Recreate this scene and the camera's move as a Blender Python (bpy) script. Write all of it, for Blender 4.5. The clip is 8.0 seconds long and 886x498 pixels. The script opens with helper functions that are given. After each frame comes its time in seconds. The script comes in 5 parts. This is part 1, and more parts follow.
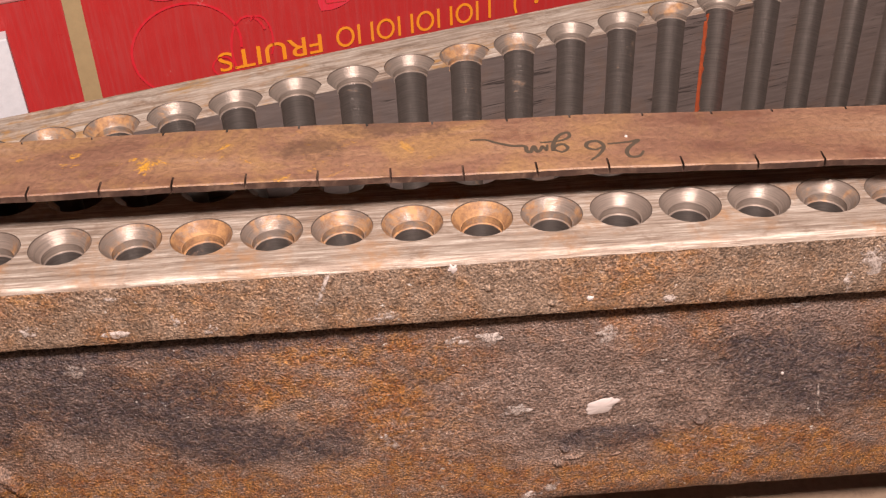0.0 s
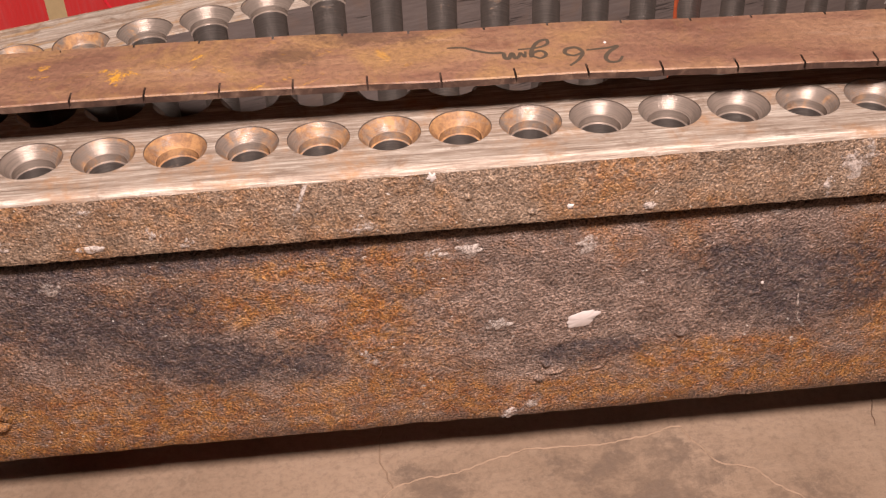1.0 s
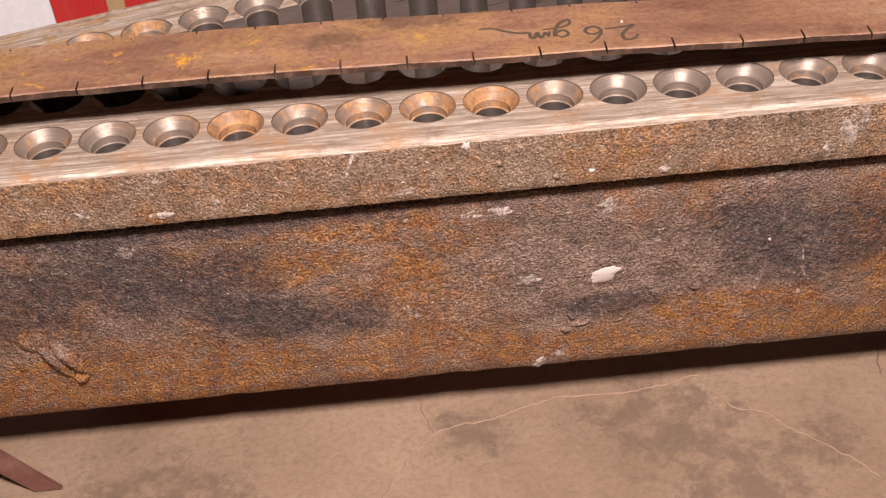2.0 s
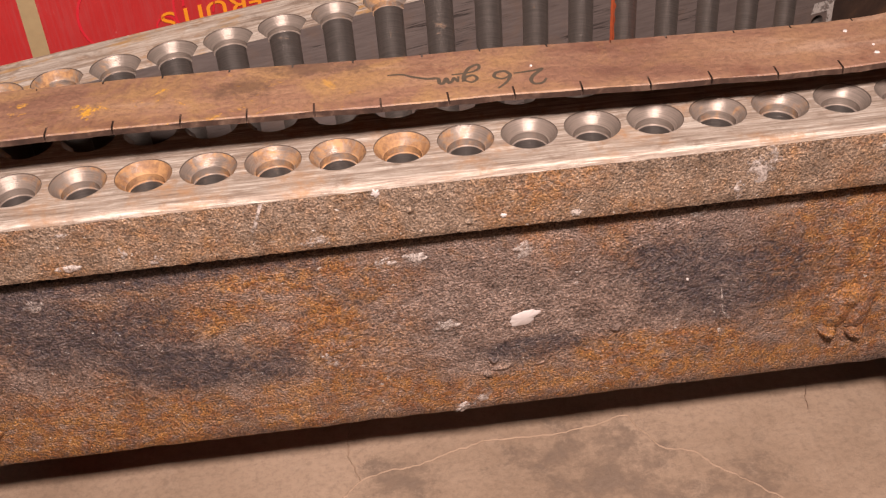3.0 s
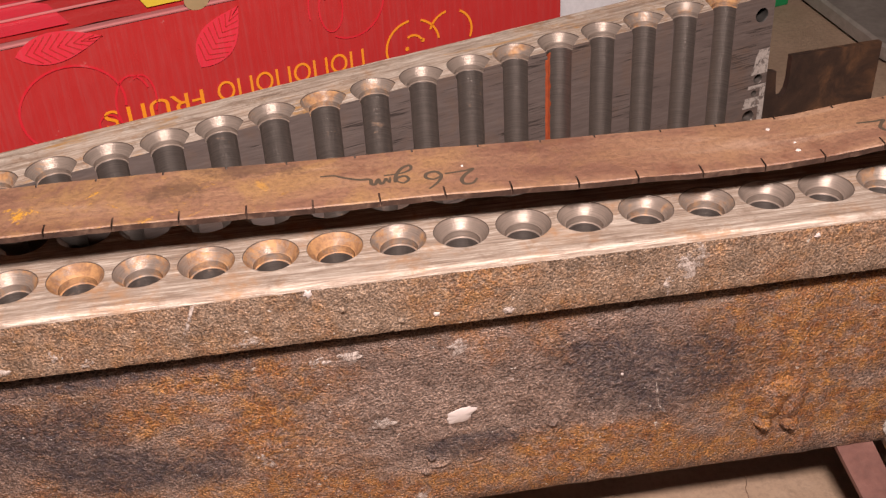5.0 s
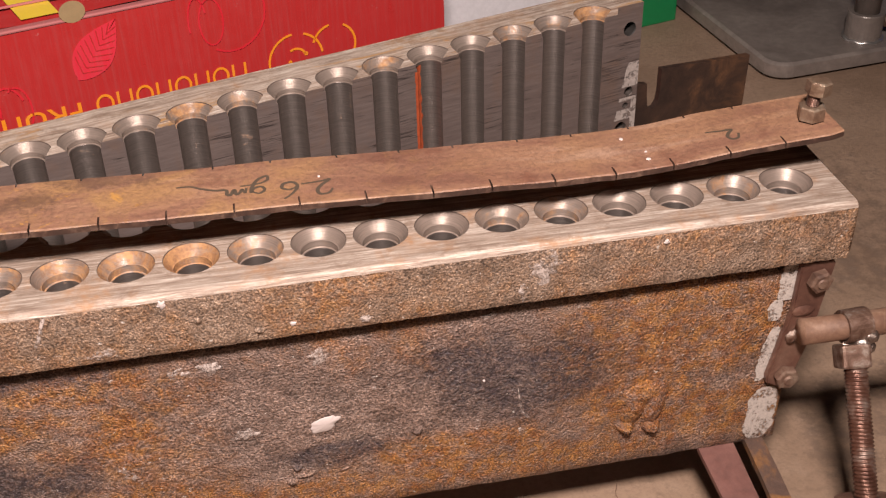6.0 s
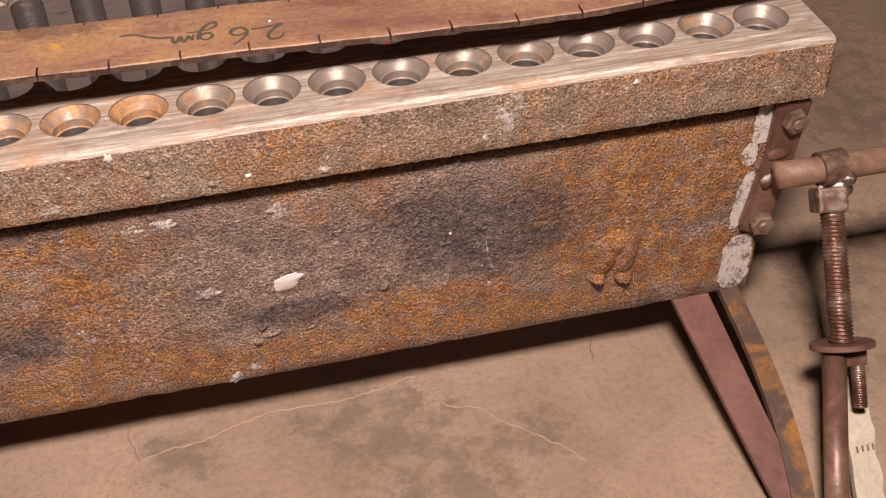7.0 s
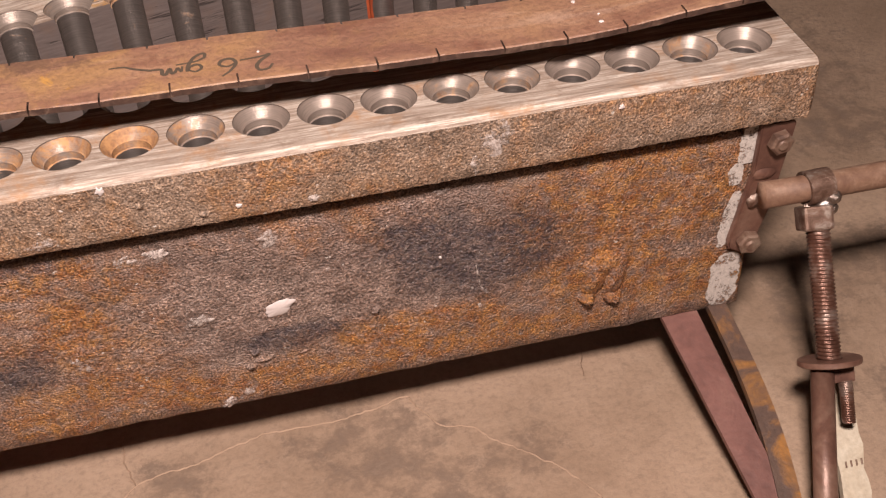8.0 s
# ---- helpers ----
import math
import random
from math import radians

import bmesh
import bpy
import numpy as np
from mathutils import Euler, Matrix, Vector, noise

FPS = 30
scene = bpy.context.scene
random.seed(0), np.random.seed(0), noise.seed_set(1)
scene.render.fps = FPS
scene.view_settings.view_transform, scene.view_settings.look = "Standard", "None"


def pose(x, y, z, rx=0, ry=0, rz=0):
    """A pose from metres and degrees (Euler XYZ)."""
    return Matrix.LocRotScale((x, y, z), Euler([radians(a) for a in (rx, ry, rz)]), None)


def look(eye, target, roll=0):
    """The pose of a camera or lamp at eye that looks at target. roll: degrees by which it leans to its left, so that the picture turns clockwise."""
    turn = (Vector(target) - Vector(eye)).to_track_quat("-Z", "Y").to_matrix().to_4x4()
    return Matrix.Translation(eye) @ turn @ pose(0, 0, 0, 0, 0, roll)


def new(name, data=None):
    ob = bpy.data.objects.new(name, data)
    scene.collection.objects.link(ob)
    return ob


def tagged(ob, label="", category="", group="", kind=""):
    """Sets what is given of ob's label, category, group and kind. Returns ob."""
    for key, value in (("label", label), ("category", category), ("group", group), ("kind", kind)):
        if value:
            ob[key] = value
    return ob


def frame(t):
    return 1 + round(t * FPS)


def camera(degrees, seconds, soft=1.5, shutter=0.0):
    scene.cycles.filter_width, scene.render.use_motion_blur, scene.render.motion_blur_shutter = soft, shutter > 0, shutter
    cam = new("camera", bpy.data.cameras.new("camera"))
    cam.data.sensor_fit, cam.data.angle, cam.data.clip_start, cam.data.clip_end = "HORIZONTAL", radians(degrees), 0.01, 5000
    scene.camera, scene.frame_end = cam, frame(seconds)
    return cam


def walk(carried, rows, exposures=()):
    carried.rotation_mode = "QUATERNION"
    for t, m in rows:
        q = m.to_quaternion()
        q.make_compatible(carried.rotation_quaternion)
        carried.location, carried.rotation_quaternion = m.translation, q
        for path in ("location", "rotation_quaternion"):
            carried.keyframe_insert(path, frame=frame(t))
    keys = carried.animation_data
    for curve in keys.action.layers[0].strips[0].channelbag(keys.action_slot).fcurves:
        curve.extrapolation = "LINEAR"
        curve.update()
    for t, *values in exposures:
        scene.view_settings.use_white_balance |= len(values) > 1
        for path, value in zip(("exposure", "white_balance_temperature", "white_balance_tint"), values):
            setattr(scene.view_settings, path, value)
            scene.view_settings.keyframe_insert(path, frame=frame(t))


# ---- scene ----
cam = camera(41.81, 8.0, soft=1.3)
# seconds, eye in metres, yaw, pitch, roll in degrees
ROWS = [
    (0, -0.30852, -0.34993, 0.47193, -1.885, -37.307, -2.738),
    (0.5, -0.30907, -0.35860, 0.46065, -2.306, -38.157, -3.301),
    (1, -0.31179, -0.35804, 0.45399, -3.395, -39.391, -2.635),
    (1.2, -0.31089, -0.36526, 0.45735, -3.208, -39.920, -2.613),
    (2.3, -0.31596, -0.40493, 0.48430, -0.866, -40.421, -5.269),
    (2.5, -0.30833, -0.40311, 0.48296, -2.025, -39.942, -4.746),
    (3, -0.28996, -0.39498, 0.48233, -3.316, -39.072, -4.505),
    (3.5, -0.28620, -0.39125, 0.48317, -4.095, -38.175, -4.380),
    (4, -0.28287, -0.39311, 0.48614, -4.768, -36.442, -4.242),
    (4.2, -0.28315, -0.39310, 0.48739, -4.583, -36.002, -4.289),
    (5.3, -0.27046, -0.39839, 0.48959, -7.408, -34.673, -2.859),
    (5.5, -0.26422, -0.40141, 0.49098, -8.465, -34.434, -2.354),
    (6, -0.24791, -0.40622, 0.48797, -10.522, -34.433, -1.570),
    (6.5, -0.23310, -0.40893, 0.47409, -11.658, -37.112, -1.712),
    (7, -0.23622, -0.40279, 0.46419, -10.976, -40.192, -2.697),
    (7.5, -0.23465, -0.41114, 0.46405, -9.390, -40.983, -4.318),
    (8, -0.23324, -0.39994, 0.47573, -11.369, -40.202, -3.238),
]
walk(cam, [(t, pose(x, y, z, 90 + pitch, 0, yaw) @ pose(0, 0, 0, 0, 0, roll)) for t, x, y, z, yaw, pitch, roll in ROWS])
# ---- light ----
world = bpy.data.worlds.new("workshop_air")
scene.world = world
world.use_nodes = True
world.node_tree.nodes["Background"].inputs[0].default_value = (0.9, 0.93, 1.0, 1)
world.node_tree.nodes["Background"].inputs[1].default_value = 0.002


def area_lamp(name, eye, target, size_x, size_y, watts, colour):
    data = bpy.data.lights.new(name, "AREA")
    data.shape, data.size, data.size_y, data.energy, data.color = "RECTANGLE", size_x, size_y, watts, colour
    ob = new(name, data)
    ob.matrix_world = look(eye, target)
    return ob


area_lamp("work_light", (-0.255, -0.465, 0.825), (-0.25, 0.03, 0.15), 0.12, 0.085, 16.6, (1.0, 0.862, 0.798))
scene.view_settings.exposure = 0.0

# ---- measures ----
TOP = 0.2000          # height of the mould's machined top over the floor
CM = 0.01
PITCH = 2.8           # from hole to hole, in cm
ROW_Y, ROW2_Y, STRIP_Y = 2.56, 6.15, 2.14
FAR_X, FAR_Y, FAR_Z = -0.0352, 0.2198, 0.0080   # first groove of the open half
R_RIM = 1.25
PROFILE = [(1.25, 0.0), (1.225, -0.045), (0.89, -0.50), (0.85, -0.52), (0.85, -0.86), (0.785, -0.89), (0.78, -0.91), (0.78, -4.0), (0.78, -12.5)]


PROFILE_OPEN = [(1.25, 0.0), (1.225, -0.045), (0.89, -0.44), (0.85, -0.46), (0.85, -0.70), (0.785, -0.73), (0.78, -0.75), (0.78, -4.0), (0.78, -12.5)]


# ---- materials ----
def nodes_of(name):
    m = bpy.data.materials.new(name)
    m.use_nodes = True
    t = m.node_tree
    return m, t, t.nodes["Principled BSDF"]


def link(t, a, b):
    t.links.new(a, b)


def noise_tex(t, vec, scale, detail=4.0, rough=0.6, dist=0.0):
    n = t.nodes.new("ShaderNodeTexNoise")
    n.inputs["Scale"].default_value, n.inputs["Detail"].default_value = scale, detail
    n.inputs["Roughness"].default_value, n.inputs["Distortion"].default_value = rough, dist
    link(t, vec, n.inputs["Vector"])
    return n.outputs["Fac"]


def coords(t, stretch=(1, 1, 1), turn=0.0):
    """World coordinates, turned about z to follow a thing, then stretched."""
    out = t.nodes.new("ShaderNodeNewGeometry").outputs["Position"]
    for field, value in (("Rotation", (0, 0, radians(-turn))), ("Scale", stretch)):
        m = t.nodes.new("ShaderNodeMapping")
        m.inputs[field].default_value = value
        link(t, out, m.inputs["Vector"])
        out = m.outputs["Vector"]
    return out


def ramp(t, fac, stops):
    r = t.nodes.new("ShaderNodeValToRGB")
    e = r.color_ramp.elements
    while len(e) < len(stops):
        e.new(0.5)
    for k, (p, c) in enumerate(stops):
        e[k].position = p
        e[k].color = (*c, 1) if len(c) == 3 else c
    link(t, fac, r.inputs["Fac"])
    return r.outputs["Color"]


def grey(t, fac, a, b, lo=0.0, hi=1.0):
    """Maps fac from a..b to lo..hi, clamped."""
    m = t.nodes.new("ShaderNodeMapRange")
    m.inputs["From Min"].default_value, m.inputs["From Max"].default_value = a, b
    m.inputs["To Min"].default_value, m.inputs["To Max"].default_value = lo, hi
    link(t, fac, m.inputs["Value"])
    return m.outputs["Result"]


def mixed(t, fac, a, b, mode="MIX"):
    m = t.nodes.new("ShaderNodeMix")
    m.data_type, m.blend_type = "RGBA", mode
    for v, s in ((fac, m.inputs[0]), (a, m.inputs[6]), (b, m.inputs[7])):
        if isinstance(v, (int, float)):
            s.default_value = v
        elif isinstance(v, tuple):
            s.default_value = (*v, 1)
        else:
            link(t, v, s)
    return m.outputs[2]


def maths(t, op, a, b=0.0):
    m = t.nodes.new("ShaderNodeMath")
    m.operation = op
    for v, s in ((a, m.inputs[0]), (b, m.inputs[1])):
        if isinstance(v, (int, float)):
            s.default_value = v
        else:
            link(t, v, s)
    return m.outputs[0]


def bump(t, p, height, strength, distance):
    b = t.nodes.new("ShaderNodeBump")
    b.inputs["Strength"].default_value, b.inputs["Distance"].default_value = strength, distance
    link(t, height, b.inputs["Height"])
    link(t, b.outputs["Normal"], p.inputs["Normal"])


def blot(t, vec, place, radii, warp):
    """A soft-edged stain of its own shape round a place: 1 in its middle, 0 outside."""
    m = t.nodes.new("ShaderNodeMapping")
    m.vector_type = "POINT"
    m.inputs["Scale"].default_value = tuple(1 / r for r in radii)
    m.inputs["Location"].default_value = tuple(-p / r for p, r in zip(place, radii))
    link(t, vec, m.inputs["Vector"])
    ln = t.nodes.new("ShaderNodeVectorMath")
    ln.operation = "LENGTH"
    link(t, m.outputs[0], ln.inputs[0])
    d = maths(t, "ADD", ln.outputs["Value"], warp)
    return grey(t, d, 0.65, 1.25, 1.0, 0.0)


def rusty_casting(name, wall):
    """Sand-cast iron skin: grainy grey-brown with orange rust, dark heat stains and pale specks."""
    m, t, p = nodes_of(name)
    v = coords(t)
    big = noise_tex(t, v, 17, 6, 0.68, 0.3)
    mid = noise_tex(t, v, 75, 5, 0.72)
    sand = noise_tex(t, v, 900, 2, 0.55)
    coarse = noise_tex(t, v, 260, 3, 0.6)
    fine = noise_tex(t, v, 1300, 2, 0.6)
    if wall:
        base = ramp(t, mid, [(0.34, (0.130, 0.085, 0.069)), (0.50, (0.205, 0.136, 0.109)), (0.66, (0.30, 0.208, 0.170))])
        rust = grey(t, big, 0.50, 0.63, 0.0, 0.8)
    else:
        base = ramp(t, mid, [(0.34, (0.155, 0.103, 0.072)), (0.50, (0.225, 0.152, 0.108)), (0.66, (0.30, 0.212, 0.156))])
        rust = grey(t, big, 0.45, 0.62, 0.0, 0.7)
    warp = maths(t, "MULTIPLY", maths(t, "SUBTRACT", noise_tex(t, v, 34, 7, 0.78), 0.5), 2.6)
    if wall:
        for place, radii in (((-0.47, 0, 0.066), (0.15, 1, 0.026)), ((-0.33, 0, 0.068), (0.07, 1, 0.020)), ((-0.20, 0, 0.064), (0.15, 1, 0.013)), ((-0.055, 0, 0.135), (0.062, 1, 0.040)), ((-0.075, 0, 0.092), (0.045, 1, 0.026)),
                             ((-0.375, 0, 0.130), (0.032, 1, 0.012)), ((-0.325, 0, 0.112), (0.018, 1, 0.030)), ((-0.345, 0, 0.150), (0.05, 1, 0.010)), ((-0.02, 0, 0.075), (0.05, 1, 0.02)), ((-0.17, 0, 0.080), (0.06, 1, 0.012))):
            rust = maths(t, "MAXIMUM", rust, blot(t, v, place, radii, warp))
    rust = maths(t, "MULTIPLY", rust, grey(t, noise_tex(t, v, 170, 5, 0.8), 0.38, 0.55, 0.12, 1.0))
    hue = ramp(t, noise_tex(t, v, 110, 4, 0.7), [(0.36, (0.22, 0.074, 0.020)), (0.5, (0.305, 0.122, 0.027)), (0.64, (0.39, 0.178, 0.044))])
    col = mixed(t, maths(t, "MULTIPLY", rust, 0.9), base, hue)
    if wall:
        pale = grey(t, noise_tex(t, v, 24, 5, 0.7, 0.4), 0.52, 0.70, 0, 0.4)
        col = mixed(t, pale, col, (0.30, 0.23, 0.195))
        dark = None
        for place, radii in (((-0.130, 0, 0.117), (0.046, 1, 0.025)), ((-0.158, 0, 0.132), (0.034, 1, 0.018)), ((-0.375, 0, 0.099), (0.050, 1, 0.014)), ((-0.405, 0, 0.108), (0.026, 1, 0.012)),
                             ((-0.450, 0, 0.132), (0.070, 1, 0.020)), ((-0.52, 0, 0.125), (0.06, 1, 0.026)), ((-0.228, 0, 0.088), (0.030, 1, 0.008)), ((-0.42, 0, 0.158), (0.10, 1, 0.008))):
            b = blot(t, v, place, radii, warp)
            dark = b if dark is None else maths(t, "MAXIMUM", dark, b)
        dark = maths(t, "MULTIPLY", dark, grey(t, coarse, 0.36, 0.64, 0.92, 0.42))
        col = mixed(t, dark, col, (0.044, 0.033, 0.041))
    # sand grain: dark hollows, light crests
    col = mixed(t, 1.0, col, ramp(t, sand, [(0.34, (0.48, 0.46, 0.46)), (0.47, (0.86, 0.85, 0.85)), (0.58, (1.1, 1.08, 1.07)), (0.70, (1.6, 1.58, 1.55))]), "MULTIPLY")
    col = mixed(t, 1.0, col, ramp(t, fine, [(0.32, (0.52, 0.51, 0.51)), (0.5, (0.98, 0.98, 0.98)), (0.68, (1.6, 1.58, 1.56))]), "MULTIPLY")
    specks = grey(t, noise_tex(t, v, 330, 3, 0.6), 0.69, 0.73)
    col = mixed(t, maths(t, "MULTIPLY", specks, 0.75), col, (0.62, 0.55, 0.50))
    link(t, col, p.inputs["Base Color"])
    link(t, grey(t, sand, 0.38, 0.62, 0.60, 0.36), p.inputs["Roughness"])
    p.inputs["Specular IOR Level"].default_value = 0.5
    h = maths(t, "ADD", sand, maths(t, "MULTIPLY", coarse, 0.7))
    h = maths(t, "ADD", h, maths(t, "MULTIPLY", mid, 1.6))
    h = maths(t, "ADD", h, maths(t, "MULTIPLY", fine, 0.3))
    bump(t, p, h, 1.0, 0.0018 if wall else 0.0011)
    return m


def machined_top(name, turn=0.0, worn=0.0):
    """Ground and worn iron, scraped along its length, with films of rust."""
    m, t, p = nodes_of(name)
    v = coords(t)
    streak = noise_tex(t, coords(t, (22, 420, 420), turn), 1.0, 6, 0.75)
    scratch = noise_tex(t, coords(t, (70, 1900, 1900), turn), 1.0, 4, 0.7)
    streak = maths(t, "ADD", maths(t, "MULTIPLY", streak, 0.60), maths(t, "MULTIPLY", scratch, 0.40))
    blotch = noise_tex(t, v, 30, 5, 0.7, 0.6)
    k = 1.0 + 0.22 * worn
    col = ramp(t, streak, [(0.37, (0.17 * k, 0.118 * k, 0.090 * k)), (0.45, (0.30 * k, 0.220 * k, 0.174 * k)), (0.53, (0.45 * k, 0.355 * k, 0.295 * k)), (0.62, (0.74, 0.655, 0.58))])
    col = mixed(t, grey(t, noise_tex(t, v, 75, 6, 0.8), 0.52, 0.64, 0.0, 0.55), col, (0.20, 0.125, 0.086))
    rust = maths(t, "MULTIPLY", grey(t, blotch, 0.50, 0.66), grey(t, noise_tex(t, v, 150, 4, 0.7), 0.36, 0.6))
    col = mixed(t, maths(t, "MULTIPLY", rust, 0.75 - 0.2 * worn), col, (0.43, 0.22, 0.10))
    if worn:
        ochre = grey(t, noise_tex(t, coords(t, (28, 90, 90), turn), 1.0, 5, 0.7, 0.5), 0.57, 0.66, 0.0, 0.8)
        col = mixed(t, ochre, col, (0.52, 0.27, 0.085))
    link(t, col, p.inputs["Base Color"])
    p.inputs["Metallic"].default_value = 0.22
    link(t, maths(t, "ADD", grey(t, streak, 0.3, 0.7, 0.62, 0.42), maths(t, "MULTIPLY", rust, 0.25)), p.inputs["Roughness"])
    bump(t, p, maths(t, "ADD", maths(t, "MULTIPLY", streak, 1.6), maths(t, "MULTIPLY", noise_tex(t, v, 260, 4), 0.4)), 0.55, 0.0008)
    return m


def turned_steel(name, colour, rough, rust_amount, bias=0.0, metal=0.7):
    """Turned bores and funnels, bright or dark, with rust blooming in patches."""
    m, t, p = nodes_of(name)
    v = coords(t)
    rings = noise_tex(t, coords(t, (60, 60, 3200)), 1.0, 3, 0.6)
    blotch = noise_tex(t, v, 95, 5, 0.75, 0.5)
    area = noise_tex(t, v, 13, 2, 0.5)
    info = t.nodes.new("ShaderNodeObjectInfo")
    amount = maths(t, "ADD", grey(t, info.outputs["Random"], 0.0, 1.0, -0.10, 0.10), grey(t, area, 0.35, 0.65, -0.09, 0.05))
    amount = maths(t, "ADD", amount, maths(t, "MULTIPLY", blot(t, v, (-0.355, 0.026, TOP), (0.085, 0.03, 1), 0.0), 0.17))
    rust = grey(t, maths(t, "ADD", blotch, maths(t, "MULTIPLY", amount, rust_amount)), 0.54 + bias, 0.70 + bias)
    dark = tuple(c * 0.72 for c in colour)
    col = mixed(t, grey(t, rings, 0.35, 0.65), dark, colour)
    col = mixed(t, maths(t, "MULTIPLY", rust, 0.8), col, ramp(t, noise_tex(t, v, 260, 4, 0.7), [(0.38, (0.24, 0.105, 0.04)), (0.6, (0.50, 0.25, 0.09))]))
    link(t, col, p.inputs["Base Color"])
    link(t, grey(t, rust, 0, 1, metal, 0.1), p.inputs["Metallic"])
    link(t, grey(t, rust, 0, 1, rough, 0.7), p.inputs["Roughness"])
    tang = t.nodes.new("ShaderNodeTangent")
    tang.direction_type, tang.axis = "RADIAL", "Z"
    link(t, tang.outputs[0], p.inputs["Tangent"])
    p.inputs["Anisotropic"].default_value, p.inputs["Anisotropic Rotation"].default_value = 0.55, 0.25
    bump(t, p, maths(t, "ADD", rings, maths(t, "MULTIPLY", blotch, 0.8)), 0.5, 0.0004)
    return m


def rust_paint(name, a, b, c, rough=0.6, scale=1.0, metal=0.0, relief=0.0005):
    """Three tones in patches and grain: rusty strip, painted bar, cardboard, cement."""
    m, t, p = nodes_of(name)
    v = coords(t)
    big = noise_tex(t, v, 22 * scale, 6, 0.65, 0.8)
    fine = noise_tex(t, v, 240 * scale, 4, 0.7)
    col = ramp(t, big, [(0.34, a), (0.5, b), (0.68, c)])
    col = mixed(t, grey(t, fine, 0.3, 0.7, 0.35, 0.0), col, tuple(k * 0.45 for k in a))
    link(t, col, p.inputs["Base Color"])
    p.inputs["Roughness"].default_value, p.inputs["Metallic"].default_value = rough, metal
    bump(t, p, maths(t, "ADD", fine, big), 0.5, relief)
    return m


def plain(name, colour, rough=0.5, metal=0.0):
    m, t, p = nodes_of(name)
    v = coords(t)
    n = noise_tex(t, v, 160, 4, 0.7)
    link(t, mixed(t, grey(t, n, 0.35, 0.65, 0.25, 0.0), colour, tuple(k * 0.6 for k in colour)), p.inputs["Base Color"])
    p.inputs["Roughness"].default_value, p.inputs["Metallic"].default_value = rough, metal
    bump(t, p, n, 0.2, 0.0003)
    return m


def cement(name):
    """Trowelled cement: warm grey-beige, fine dusty grain, dark oily stains in clusters."""
    m, t, p = nodes_of(name)
    v = coords(t)
    broad = noise_tex(t, v, 7, 5, 0.6)
    grain = noise_tex(t, v, 260, 5, 0.75)
    dust = noise_tex(t, v, 60, 6, 0.7)
    col = ramp(t, broad, [(0.35, (0.232, 0.150, 0.100)), (0.5, (0.297, 0.198, 0.136)), (0.65, (0.356, 0.242, 0.170))])
    warp = maths(t, "MULTIPLY", maths(t, "SUBTRACT", noise_tex(t, v, 75, 6, 0.8), 0.5), 4.5)
    stain = grey(t, noise_tex(t, v, 22, 7, 0.80), 0.57, 0.70, 0, 0.7)
    for place, radii in (((-0.19, 0.0, 0), (0.035, 0.035, 1)), ((-0.30, 0.01, 0), (0.022, 0.014, 1)), ((-0.165, -0.045, 0), (0.03, 0.03, 1)),
                         ((-0.12, -0.02, 0), (0.02, 0.015, 1)), ((-0.47, -0.02, 0), (0.05, 0.03, 1)), ((0.33, 0.2, 0), (0.10, 0.05, 1)), ((0.17, 0.3, 0), (0.06, 0.08, 1)), ((0.186, 0.204, 0), (0.05, 0.03, 1)), ((0.127, 0.074, 0), (0.05, 0.03, 1)), ((0.07, 0.04, 0), (0.02, 0.03, 1)), ((0.10, -0.03, 0), (0.03, 0.02, 1)), ((-0.21, 0.012, 0), (0.03, 0.014, 1))):
        stain = maths(t, "MAXIMUM", stain, maths(t, "MULTIPLY", blot(t, v, place, radii, warp), 0.75))
    stain = maths(t, "MULTIPLY", stain, grey(t, dust, 0.38, 0.6))
    col = mixed(t, stain, col, (0.095, 0.060, 0.044))
    col = mixed(t, grey(t, dust, 0.5, 0.75, 0.0, 0.35), col, (0.40, 0.285, 0.21))
    col = mixed(t, grey(t, grain, 0.33, 0.55, 0.4, 0.0), col, (0.13, 0.085, 0.06))
    link(t, col, p.inputs["Base Color"])
    p.inputs["Roughness"].default_value = 0.78
    bump(t, p, maths(t, "ADD", grain, dust), 0.5, 0.0012)
    return m


def grooved_iron(name):
    """Grey-brown oily parting face, scratched and cracked along its length, with brown tinges."""
    m, t, p = nodes_of(name)
    v = coords(t)
    streak = noise_tex(t, coords(t, (60, 60, 700), 16.42), 1.0, 5, 0.72)
    tinge = noise_tex(t, v, 35, 5, 0.65, 0.4)
    lines = noise_tex(t, coords(t, (9, 9, 260), 13.0), 1.0, 3, 0.5, 0.25)
    crack = maths(t, "MULTIPLY", grey(t, maths(t, "ABSOLUTE", maths(t, "SUBTRACT", lines, 0.5)), 0.004, 0.016, 1.0, 0.0), grey(t, noise_tex(t, v, 26, 2), 0.46, 0.56))
    col = ramp(t, streak, [(0.3, (0.118, 0.089, 0.082)), (0.5, (0.148, 0.112, 0.103)), (0.7, (0.185, 0.144, 0.132))])
    col = mixed(t, grey(t, tinge, 0.5, 0.7, 0.0, 0.5), col, (0.18, 0.105, 0.07))
    col = mixed(t, maths(t, "MULTIPLY", crack, 0.8), col, (0.03, 0.022, 0.02))
    link(t, col, p.inputs["Base Color"])
    p.inputs["Metallic"].default_value, p.inputs["Roughness"].default_value = 0.25, 0.5
    bump(t, p, maths(t, "SUBTRACT", streak, crack), 0.3, 0.0005)
    return m


